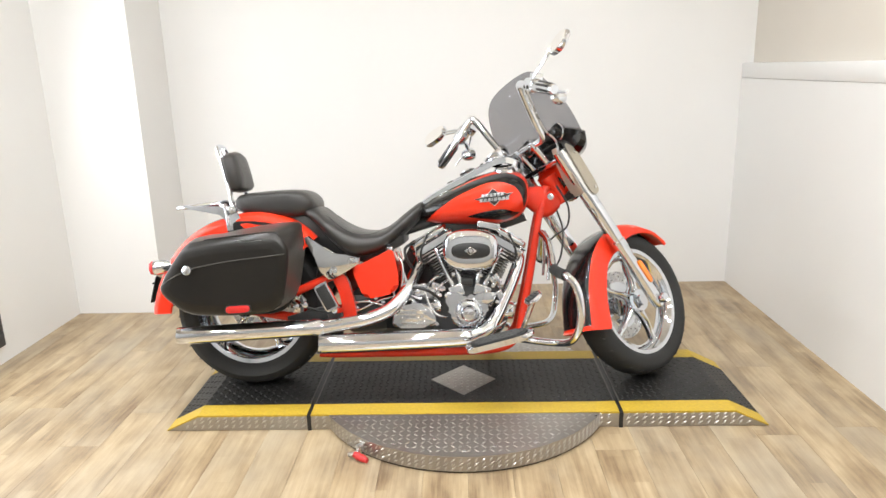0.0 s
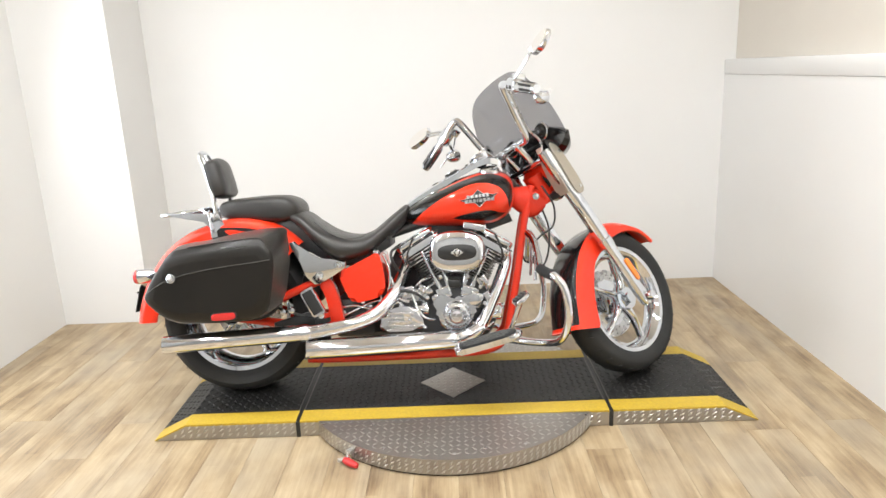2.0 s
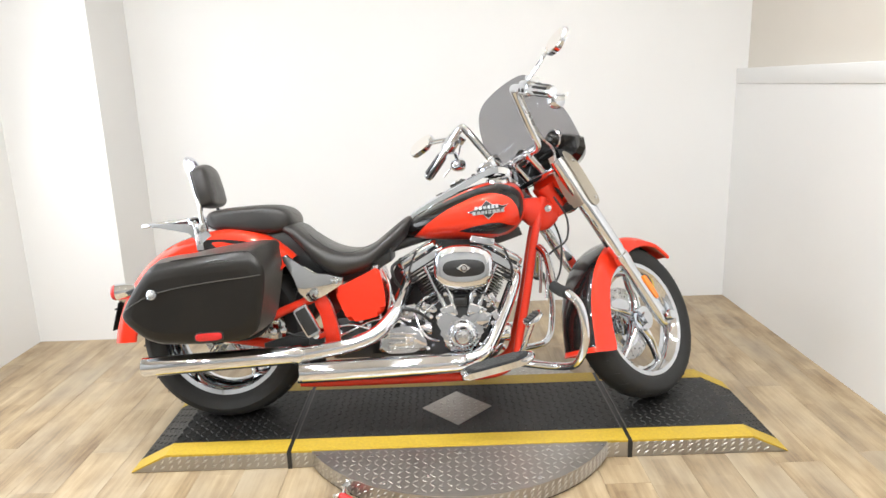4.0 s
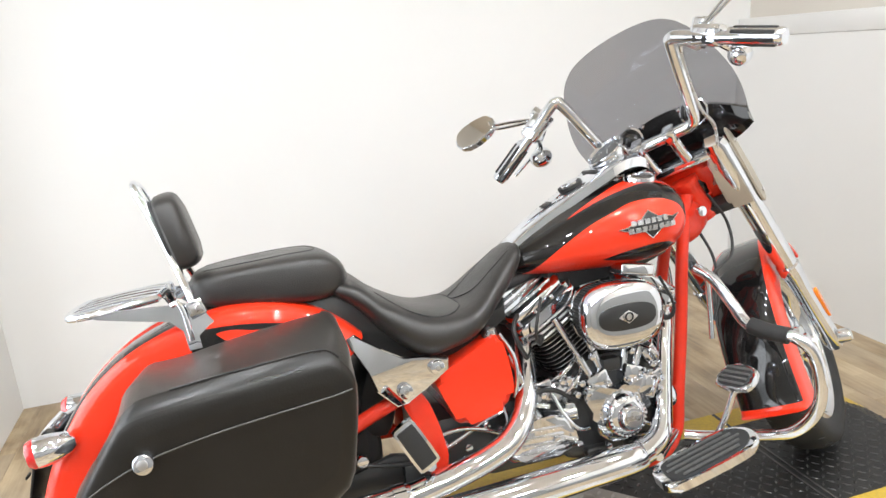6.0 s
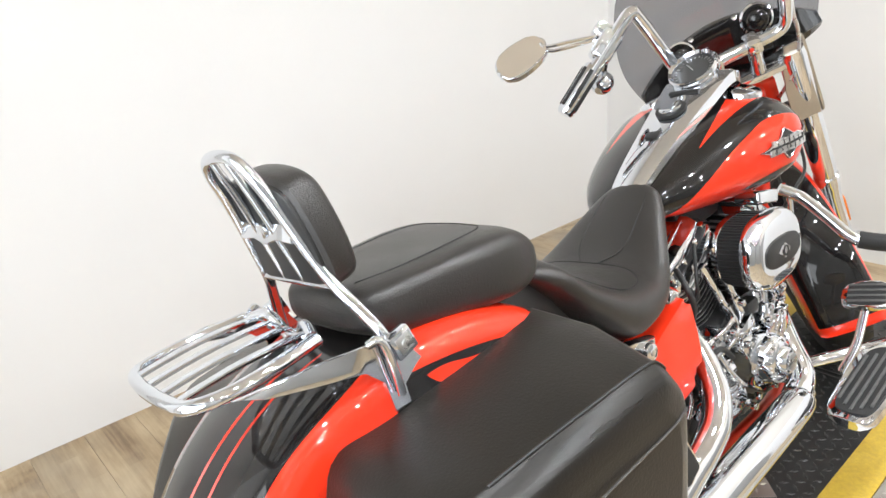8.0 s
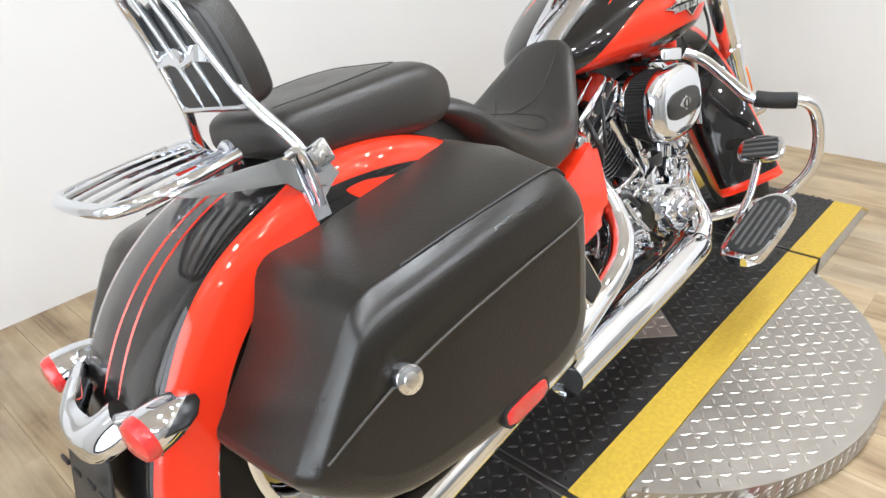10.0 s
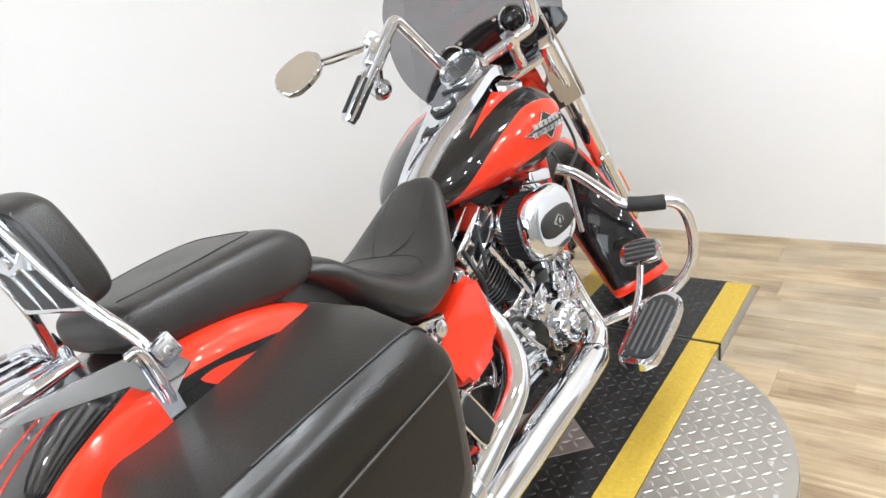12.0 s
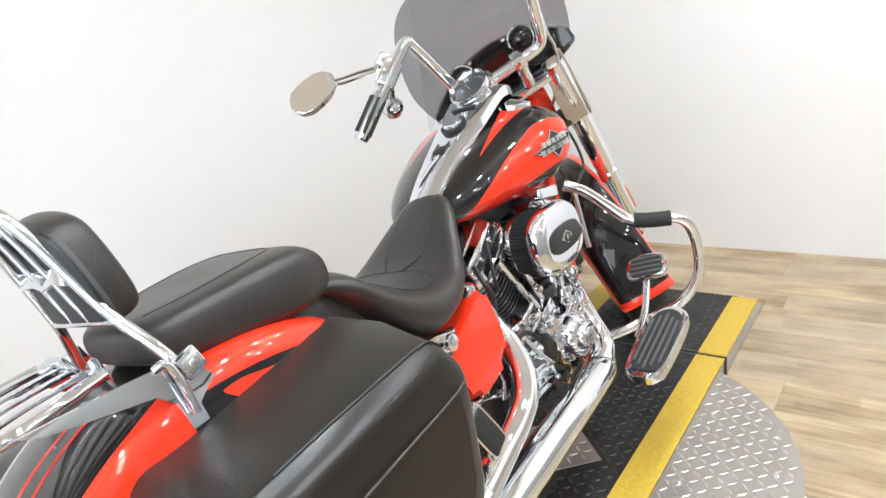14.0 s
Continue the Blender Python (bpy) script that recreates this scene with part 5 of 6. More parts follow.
for x, z, w, h, t in ((-0.085, 0.405, 0.055, 0.03, 24), (-0.135, 0.352, 0.06, 0.022, 8), (-0.088, 0.33, 0.03, 0.05, 0), (-0.15, 0.405, 0.04, 0.03, -12), (-0.2, 0.385, 0.05, 0.02, -30), (0.15, 0.43, 0.04, 0.045, -28), (0.172, 0.36, 0.028, 0.06, -24), (-0.02, 0.215, 0.07, 0.022, 0), (0.09, 0.212, 0.06, 0.02, 6)):
    part("casting", box((w, 0.04, h), pose(x, -0.112, z, 0, t), 0.006, seg=3), M_CHROME if w < 0.056 else M_ENGINE, engine, "small engine casting")
for x0, z0, x1, z1 in ((-0.06, 0.455, -0.13, 0.41), (-0.045, 0.43, -0.11, 0.365), (0.125, 0.455, 0.165, 0.40), (-0.16, 0.335, -0.235, 0.365), (-0.12, 0.30, -0.18, 0.25), (0.1, 0.225, 0.17, 0.235)):
    part("oil_pipe", tube([(x0, -0.118, z0), ((x0 + x1) / 2, -0.15, (z0 + z1) / 2 + 0.012), (x1, -0.122, z1)], 0.0055, 10, 6), M_CHROME, engine, "chrome oil pipe")
for x, y, z in ((-0.02, -0.13, 0.455), (0.09, -0.13, 0.45), (-0.075, -0.14, 0.375), (-0.11, -0.14, 0.33), (-0.165, -0.14, 0.392), (-0.185, -0.14, 0.345), (0.155, -0.14, 0.345), (0.165, -0.14, 0.305), (0.125, -0.15, 0.395), (-0.05, -0.15, 0.375), (-0.03, -0.14, 0.22), (0.11, -0.14, 0.222), (-0.1, -0.15, 0.42), (-0.06, -0.14, 0.40), (0.14, -0.14, 0.41), (-0.15, -0.16, 0.29), (-0.09, -0.155, 0.262), (0.0, -0.135, 0.23), (0.08, -0.135, 0.222), (-0.24, -0.15, 0.35), (-0.2, -0.15, 0.365)):
    part("case_bolt", disc((x, y, z), (0, -1, 0), 0.008, 0.012, 12), M_CHROME, engine)

# ---- air cleaner ----
AC = (0.051, 0.554)
filt = part("air_filter", side_plate([(AC[0] + a, AC[1] + b) for a, b in oval(0.188, 0.140, 40, 2.7)], -0.135, 0.06), M_PLASTIC, engine, "black pleated air filter")
pleats = bmesh.new()
ring = oval(0.193, 0.145, 120, 2.7)
for k in range(0, 120, 2):
    box((0.0035, 0.052, 0.0035), Matrix.Translation((AC[0] + ring[k][0], -0.135, AC[1] + ring[k][1])), bm=pleats)
part("filter_pleat", pleats, M_RUBBER, filt, "black pleats", smooth=False)
part("filter_back", side_plate([(AC[0] + a, AC[1] + b) for a, b in oval(0.2, 0.15, 40, 2.7)], -0.102, 0.012, 0.003), M_CHROME, filt, "chrome back plate")


def oval_cover(levels, n=48):
    """Stacked superellipse rings: (width, height, y)."""
    return ring_mesh(bmesh.new(), [[(AC[0] + a, y, AC[1] + b) for a, b in oval(w, h, n, 2.7)] for w, h, y in levels])


cover = part("air_cleaner_cover", oval_cover([(0.208, 0.15, -0.155), (0.22, 0.162, -0.160), (0.224, 0.165, -0.168), (0.222, 0.163, -0.176), (0.212, 0.153, -0.186), (0.198, 0.139, -0.192), (0.182, 0.116, -0.195), (0.165, 0.08, -0.196)]), M_CHROME, filt, "chrome oval air cleaner cover")
inset = part("cover_inset", oval_cover([(0.154, 0.062, -0.19), (0.154, 0.062, -0.1985), (0.147, 0.055, -0.2)]), M_PLASTIC, cover, "black oval inset")
part("inset_badge", prism([(0, -0.016), (0.013, -0.008), (0.026, 0), (0.013, 0.008), (0, 0.016), (-0.013, 0.008), (-0.026, 0), (-0.013, -0.008)], 0.003, pose(AC[0], -0.201, AC[1], 90), 0.0006), M_SATIN, cover, "small silver diamond badge")
part("inset_badge_ring", lathe([(0.008, 0), (0.0115, 0), (0.0115, 0.003), (0.008, 0.003)], axis((AC[0], -0.2015, AC[1]), (0, -1, 0)), 20, closed=True), M_PLASTIC, cover)
part("bracket", box((0.092, 0.055, 0.03), pose(0.125, -0.118, 0.648, 0, 10), 0.006, seg=3), M_CHROME, engine, "chrome coil cover")

# ---- exhaust ----
up = part("upper_exhaust", tube([(-0.13, 0.0, 0.57), (-0.15, -0.03, 0.525), (-0.172, -0.075, 0.47), (-0.205, -0.14, 0.403), (-0.24, -0.18, 0.358), (-0.286, -0.2, 0.323), (-0.34, -0.207, 0.302), (-0.4, -0.212, 0.288), (-0.48, -0.222, 0.277), (-0.56, -0.232, 0.268)], [0.02, 0.024, 0.0265, 0.0275, 0.0275, 0.0275, 0.0275, 0.0275, 0.028, 0.029], 20, 6), M_CHROME, bike, "chrome rear exhaust pipe with heat shield")
part("muffler", tube([(-0.535, -0.229, 0.27), (-0.545, -0.23, 0.27), (-0.6, -0.235, 0.268), (-0.9, -0.258, 0.258), (-1.088, -0.27, 0.25), (-1.095, -0.27, 0.25)], [0.028, 0.031, 0.033, 0.034, 0.034, 0.032], 28, 4), M_CHROME, up, "long chrome muffler")
part("muffler_mouth", lathe([(0, 0), (0.028, 0.0), (0.028, 0.003), (0, 0.003)], axis((-1.095, -0.27, 0.25), (-1, 0, 0)), 24), M_PLASTIC, up, "dark muffler opening")
part("clamp", lathe([(0.033, -0.014), (0.036, -0.014), (0.036, 0.014), (0.033, 0.014)], axis((-0.56, -0.232, 0.269), (-1, -0.08, -0.04)), 24, closed=True), M_CHROME, up)
dn = part("lower_exhaust", tube([(0.25, -0.01, 0.55), (0.255, -0.04, 0.50), (0.222, -0.07, 0.415), (0.187, -0.108, 0.347), (0.155, -0.145, 0.29), (0.125, -0.178, 0.252), (0.085, -0.195, 0.23), (0.03, -0.2, 0.217)], [0.02, 0.024, 0.0265, 0.0275, 0.0275, 0.0275, 0.027, 0.026], 20, 6), M_CHROME, bike, "chrome front exhaust pipe with heat shield")
part("muffler", tube([(0.05, -0.202, 0.22), (0.035, -0.205, 0.218), (0.0, -0.21, 0.216), (-0.3, -0.218, 0.207), (-0.535, -0.224, 0.202), (-0.548, -0.224, 0.2)], [0.026, 0.032, 0.036, 0.038, 0.038, 0.036], 28, 4), M_CHROME, dn, "long chrome muffler")
part("muffler_mouth", lathe([(0, 0), (0.028, 0.0), (0.028, 0.003), (0, 0.003)], axis((-0.548, -0.224, 0.2), (-1, 0, 0)), 24), M_PLASTIC, dn, "dark muffler opening")
part("clamp", lathe([(0.027, -0.012), (0.031, -0.012), (0.031, 0.012), (0.027, 0.012)], axis((0.06, -0.198, 0.221), (1, 0.1, 0.25)), 24, closed=True), M_CHROME, dn)
part("muffler_bracket", box((0.06, 0.02, 0.09), pose(-0.5, -0.17, 0.27), 0.005), M_ENGINE, bike)
part("belt_guard", side_plate([(-0.7, 0.30), (-0.55, 0.34), (-0.5, 0.33), (-0.5, 0.27), (-0.7, 0.25)], -0.155, 0.02, 0.005), M_ENGINE, bike, "black inner bracket")
for x, z in ((-0.70, 0.345), (-0.655, 0.345), (-0.62, 0.35)):
    part("bracket_bolt", disc((x, -0.17, z), (0, -1, 0), 0.013, 0.02, 18), M_CHROME, bike)
part("brake_hose", tube([(-0.68, -0.17, 0.36), (-0.6, -0.18, 0.335), (-0.53, -0.175, 0.318), (-0.47, -0.17, 0.318)], 0.005, 8), M_PLASTIC, bike, "black brake hose")

# ---- boards, pegs, pedal ----
def pad_board(name, m, outline, thick, ribs, parent, label, rib_len):
    b = part(name, prism(outline, thick, m, thick * 0.35, 3), M_CHROME, parent, label)
    inner = [(x * 0.84, y * 0.78) for x, y in outline]
    part("rubber_pad", prism(inner, thick * 0.35, m @ Matrix.Translation((0, 0, thick * 0.52)), 0.001), M_RUBBER, b, "black rubber pad")
    for pos, ln in ribs:
        part("pad_rib", box((ln, 0.006, 0.005), m @ Matrix.Translation((rib_len, pos, thick * 0.74)), 0.0016), M_RIB, b)
    return b


for sg in (-1, 1):
    fb = Matrix.Translation((0.158, sg * 0.305, 0.226)) @ pose(0, 0, 0, -sg * 6, -14.5, sg * 3)
    out = rounded([(-0.132, -0.026), (-0.112, -0.044), (-0.04, -0.05), (0.06, -0.05), (0.112, -0.038), (0.134, 0.0), (0.112, 0.036), (0.06, 0.048), (-0.04, 0.049), (-0.112, 0.042), (-0.132, 0.024)], 4)
    board = pad_board("floorboard", fb, out, 0.022, [(p, 0.2 - abs(p) * 1.6) for p in (-0.03, -0.015, 0, 0.015, 0.03)], bike, "chrome-edged rider floorboard with rubber pad", -0.008)
    part("board_bracket", tube([(0.10, sg * 0.2, 0.2), (0.16, sg * 0.15, 0.2), (0.22, sg * 0.1, 0.2)], 0.012, 10), M_CHROME, board)
    pg = Matrix.Translation((-0.516, sg * 0.262, 0.392)) @ pose(0, 0, 0, 90, 0, 0) @ Matrix.Rotation(radians(-62 if sg < 0 else 62), 4, "Z")
    if sg > 0:
        pg = pg @ pose(0, 0, 0, 180, 0, 0)
    peg = pad_board("passenger_board", pg, rounded([(-0.055, -0.02), (-0.045, -0.026), (0.045, -0.026), (0.055, -0.02), (0.055, 0.02), (0.045, 0.026), (-0.045, 0.026), (-0.055, 0.02)], 3), 0.018, [], bike, "folded chrome passenger footboard", 0)
    part("peg_mount", tube([(-0.478, sg * 0.17, 0.325), (-0.482, sg * 0.22, 0.33), (-0.487, sg * 0.255, 0.338)], 0.012, 10), M_CHROME, peg)
pm = Matrix.Translation((0.29, -0.266, 0.376)) @ pose(0, 0, 0, 0, -38, 0) @ pose(0, 0, 0, 0, 0, 8)
pedal = pad_board("brake_pedal", pm, rounded([(-0.03, -0.046), (0.0, -0.05), (0.028, -0.042), (0.036, 0), (0.028, 0.042), (0.0, 0.05), (-0.03, 0.046), (-0.036, 0)], 3), 0.016, [], bike, "chrome brake pedal with rubber pad", 0)
for x in (-0.021, -0.007, 0.007, 0.021):
    part("pad_rib", box((0.006, 0.076, 0.005), pm @ Matrix.Translation((x, 0, 0.0115)), 0.0016), M_RIB, pedal)
part("pedal_arm", tube([(0.29, -0.262, 0.366), (0.272, -0.256, 0.315), (0.252, -0.246, 0.262), (0.232, -0.222, 0.205)], 0.013, 12, flat=0.6), M_CHROME, pedal, "chrome pedal arm")

# ---- engine guards ----
for sg in (-1, 1):
    guard = [(0.345, -0.07, 0.612), (0.365, -0.11, 0.585), (0.372, -0.165, 0.53), (0.374, -0.212, 0.485), (0.387, -0.262, 0.472), (0.414, -0.322, 0.462), (0.445, -0.34, 0.42), (0.46, -0.34, 0.34), (0.456, -0.322, 0.27), (0.436, -0.268, 0.21), (0.39, -0.2, 0.188), (0.3, -0.14, 0.185), (0.25, -0.1, 0.185)]
    if sg > 0:
        guard = mirrored(guard)
    g = part("engine_guard", tube(guard, 0.0145, 16, 6), M_CHROME, bike, "chrome tubular engine guard")
    part("guard_grip", tube([(0.374, sg * 0.225, 0.481), (0.387, sg * 0.262, 0.472), (0.408, sg * 0.308, 0.465)], 0.0205, 18, 6), M_RUBBER, g, "black rubber guard sleeve")

# ---- front end, steered to the left ----
def sp(name, bm, material, parent, label="", smooth=True):
    return part(name, steered(bm), material, parent, label, smooth)


def su(name, bm, material, parent, label="", smooth=True):
    return part(name, steered_up(bm), material, parent, label, smooth)


FY = 0.122
M_PANEL = mat("brushed fork panel", (0.46, 0.42, 0.35), 0.4, 0.7, rvar=0.06, scale=40, spots=0.05)
fork = sp("fork", box((0.06, 0.27, 0.022), pose(0.372, 0, 0.88, 0, -RAKE), 0.008), M_CHROME, bike, "chrome front fork")
sp("triple_clamp", box((0.07, 0.2, 0.03), pose(0.452, 0, 0.75, 0, -RAKE), 0.01), M_PLASTIC, fork, "black lower fork clamp")
for sg in (-1, 1):
    y = sg * FY
    lower = Vector((0.768, y, 0.29))
    upper = Vector((0.348, y, 0.90))
    d = (upper - lower).normalized()
    sp("fork_slider", lathe([(0, -0.03), (0.02, -0.028), (0.026, -0.01), (0.027, 0.05), (0.0255, 0.22), (0.029, 0.26), (0.031, 0.27), (0.031, 0.30), (0.026, 0.305)], axis(lower, d), 30), M_CHROME, fork, "chrome fork slider")
    sp("fork_cover", lathe([(0.022, 0.30), (0.027, 0.305), (0.03, 0.33), (0.031, 0.50), (0.031, 0.72), (0.028, 0.74), (0, 0.745)], axis(lower, d), 30), M_CHROME, fork, "chrome fork tube cover")
    # brushed cover plates behind and outside the upper fork tube
    back = []
    for z, y0, y1 in ((0.907, 0.108, 0.136), (0.87, 0.094, 0.139), (0.80, 0.082, 0.142), (0.745, 0.082, 0.143), (0.722, 0.094, 0.142)):
        x = 0.353 - (z - 0.906) * 0.56 - 0.028
        back.append([(x, sg * y0, z), (x, sg * y1, z), (x + 0.006, sg * y1, z + 0.003), (x + 0.006, sg * y0, z + 0.003)])
    sp("fork_panel", ring_mesh(bmesh.new(), back), M_PANEL, fork, "brushed silver fork cover plate", smooth=False)
    outer = rounded([(0.353, 0.915), (0.405, 0.90), (0.455, 0.83), (0.502, 0.742), (0.462, 0.722), (0.405, 0.815)], 4)
    sp("fork_panel", side_plate(outer, sg * 0.157, 0.006, 0.002), M_PANEL, fork, "brushed silver fork cover plate", smooth=False)
    for x, z in ((0.398, 0.888), (0.482, 0.748)):
        sp("panel_bolt", disc((x, sg * 0.158, z), (0, sg, 0), 0.007, 0.006, 14), M_SATIN, fork)
    sp("axle_cap", lathe([(0, 0.045), (0.016, 0.043), (0.02, 0.036), (0.021, 0.0), (0, 0)], axis((0.768, sg * (FY + 0.01), 0.292), (0, sg, 0)), 24), M_CHROME, fork, "chrome axle cap")
    rm = Matrix.Translation((0.702, sg * (FY + 0.028), 0.405)) @ pose(0, 0, 0, 90, 0, 0) @ Matrix.Rotation(radians(-56), 4, "Z")
    refl = sp("fork_reflector", prism(oval(0.105, 0.022, 24, 4), 0.008, rm, 0.002), M_AMBER, fork, "long amber side reflector")
sp("brake_caliper", box((0.06, 0.04, 0.11), pose(0.688, 0.1, 0.36, 0, -30), 0.014, seg=3), M_CHROME, bike, "chrome brake caliper")

# front fender
M_FRONTF = painted("red front fender paint with black back", RED, BLK, [("y", None, [(0.2, 0.0805), (0.45, 0.078), (0.7, 0.05), (0.85, 0.018), (1.1, 0.01)])], [("z", None, [(0.2, 0.206), (1.1, 0.206)])])
ff = part("front_fender", bmesh.new(), M_FRONTF, bike, "orange-red front fender with black centre")
# side valance: deeper towards the rear edge
rings = []
n = 60
for k in range(n + 1):
    a = radians(50 + (200 - 50) * k / n)
    u = k / n
    rr = 0.332 + 0.06 * max(0, (u - 0.7) / 0.3) ** 2 - 0.006 * max(0, 0.2 - u) / 0.2
    depth = 0.018 + 0.075 * min(1, max(0, (u - 0.1) / 0.35)) + 0.035 * max(0, (u - 0.6) / 0.4)
    outer, inner = [], []
    for y, drop in ((-1.0, depth), (-1.0, depth * 0.5), (-0.97, 0.024), (-0.88, 0.011), (-0.7, 0.004), (-0.35, 0.0), (0, 0), (0.35, 0.0), (0.7, 0.004), (0.88, 0.011), (0.97, 0.024), (1.0, depth * 0.5), (1.0, depth)):
        for lst, t in ((outer, 0), (inner, 0.004)):
            q = rr - min(drop, depth) - t
            w = max(0, (u - 0.75) / 0.25) ** 1.5
            b = a + (math.pi + math.asin(0.115 / q) - a) * w
            lst.append((FRONT.x + q * math.cos(b), (0.086 - t) * y, FRONT.z + q * math.sin(b)))
    rings.append(outer + inner[::-1])
bm = ring_mesh(bmesh.new(), rings)
bmesh.ops.recalc_face_normals(bm, faces=bm.faces)
bm.to_mesh(ff.data)
bm.free()
ff.data.shade_smooth()
ff.data.set_sharp_from_angle(angle=radians(38))
ff.matrix_local = S
# headlamp nacelle, fairing and screen
su("fork_shroud", side_plate(rounded([(0.385, 0.868), (0.44, 0.878), (0.505, 0.85), (0.54, 0.775), (0.505, 0.752), (0.455, 0.775), (0.41, 0.825)], 4), 0, 0.15, 0.03, 4), M_RED, bike, "orange-red shroud between the fork legs")
nac = su("headlamp_nacelle", lathe([(0.062, -0.05), (0.072, -0.045), (0.078, 0.0), (0.075, 0.02), (0, 0.02)], axis((0.50, 0.0, 0.825), (1, 0, -0.3)), 36), M_RED, bike, "orange-red headlamp nacelle")
su("lamp_back", lathe([(0, -0.1), (0.035, -0.095), (0.058, -0.075), (0.068, -0.046), (0.045, -0.04), (0, -0.04)], axis((0.50, 0.0, 0.825), (1, 0, -0.3)), 36), M_BLACK, nac, "black headlamp back")
su("headlamp_ring", lathe([(0.06, 0.018), (0.077, 0.018), (0.077, 0.034), (0.064, 0.04)], axis((0.50, 0.0, 0.825), (1, 0, -0.3)), 36, closed=True), M_CHROME, nac, "chrome headlamp ring")


def screen_point(u, v, lift=0.0):
    """u across from -1 to 1, v up from 0 to 1."""
    half = 0.215 + 0.018 * math.sin(v * 3.0)
    w = half * u
    z0, z1 = 0.956 - 0.018 * u * u + 0.066 * (1 - u * u), 1.25 - 0.055 * u * u - 0.09 * abs(u) ** 6
    z = z0 + (z1 - z0) * v
    xc = 0.475 - 0.65 * (z - 0.93) - 0.05 * max(0, z - 1.1)
    x = xc - 1.35 * w * w
    return Vector((x + lift, w, z))


def screen_mat():
    m = bpy.data.materials.new("smoke tinted screen")
    m.use_nodes = True
    nt = m.node_tree
    nt.nodes.remove(nt.nodes["Principled BSDF"])
    tr, gl, mix = (nt.nodes.new(k) for k in ("ShaderNodeBsdfTransparent", "ShaderNodeBsdfGlossy", "ShaderNodeMixShader"))
    tr.inputs[0].default_value = (0.62, 0.62, 0.635, 1)
    gl.inputs["Roughness"].default_value = 0.04
    mix.inputs[0].default_value = 0.035
    nt.links.new(tr.outputs[0], mix.inputs[1])
    nt.links.new(gl.outputs[0], mix.inputs[2])
    nt.links.new(mix.outputs[0], nt.nodes["Material Output"].inputs[0])
    return m


M_SCREEN = screen_mat()
bm = bmesh.new()
NU, NV = 26, 16
front = [[bm.verts.new(screen_point(-1 + 2 * i / NU, j / NV, 0.002)) for i in range(NU + 1)] for j in range(NV + 1)]
back = [[bm.verts.new(screen_point(-1 + 2 * i / NU, j / NV, -0.002)) for i in range(NU + 1)] for j in range(NV + 1)]
for j in range(NV):
    for i in range(NU):
        bm.faces.new((front[j][i], front[j][i + 1], front[j + 1][i + 1], front[j + 1][i]))
        bm.faces.new((back[j][i], back[j + 1][i], back[j + 1][i + 1], back[j][i + 1]))
for i in range(NU):
    bm.faces.new((front[0][i], back[0][i], back[0][i + 1], front[0][i + 1]))
    bm.faces.new((front[NV][i], front[NV][i + 1], back[NV][i + 1], back[NV][i]))
for j in range(NV):
    bm.faces.new((front[j][0], front[j + 1][0], back[j + 1][0], back[j][0]))
    bm.faces.new((front[j][NU], back[j][NU], back[j + 1][NU], front[j + 1][NU]))
su("windscreen", bm, M_SCREEN, bike, "smoke-tinted windscreen")
rings = []
for u in np.linspace(-1, 1, 25):
    p = screen_point(u, 0)
    o = 0.045 * (1 - abs(u) ** 3) + 0.012
    k = 1 - 0.6 * abs(u) ** 4
    b = p + Vector((0.04 * (1 - u * u), 0, -0.066 * (1 - u * u)))
    rings.append([p + Vector((-0.012, 0, 0.012)), p + Vector((0.012, 0, 0.02)), p.lerp(b, 0.5) + Vector((o, 0, -0.004)), b + Vector((o, 0, -0.045 * k)), b + Vector((0.008, 0, -0.062 * k)), b + Vector((-0.02, 0, -0.04 * k))])
fairing = su("fairing_base", ring_mesh(bmesh.new(), rings), M_BLACK, bike, "black gloss fairing band")
for u in (-0.5, -0.25, 0.25, 0.5):
    p = screen_point(u, 0.03, -0.006)
    su("screen_bolt", disc(p, (-1, 0, 0.5), 0.007, 0.006, 12), M_CHROME, fairing)
for sg in (-1, 1):
    m = axis((0.383, sg * 0.094, 0.998), (0.92, 0, 0.12))
    cup = su("lamp_shell", lathe([(0, -0.022), (0.014, -0.021), (0.026, -0.013), (0.033, 0.0), (0.035, 0.012), (0, 0.012)], m, 36), M_BLACK, fairing, "round black lamp back")
    su("lamp_rim", lathe([(0.0335, 0.0), (0.038, 0.003), (0.039, 0.012), (0.036, 0.02), (0.033, 0.014)], m, 36, closed=True), M_CHROME, cup, "chrome rim")

# bars and controls
bars = su("handlebar", tube([(0.111, 0.372, 1.011), (0.133, 0.262, 1.076), (0.146, 0.19, 1.122), (0.153, 0.167, 1.132), (0.168, 0.156, 1.117), (0.247, 0.128, 0.992), (0.274, 0.118, 0.96), (0.285, 0.1, 0.949), (0.286, 0.06, 0.947), (0.286, -0.06, 0.947), (0.285, -0.1, 0.949), (0.274, -0.118, 0.96), (0.247, -0.128, 0.992), (0.168, -0.156, 1.117), (0.153, -0.167, 1.132), (0.146, -0.19, 1.122), (0.133, -0.262, 1.076), (0.111, -0.372, 1.011)], 0.0155, 18, 6), M_CHROME, bike, "chrome handlebar")
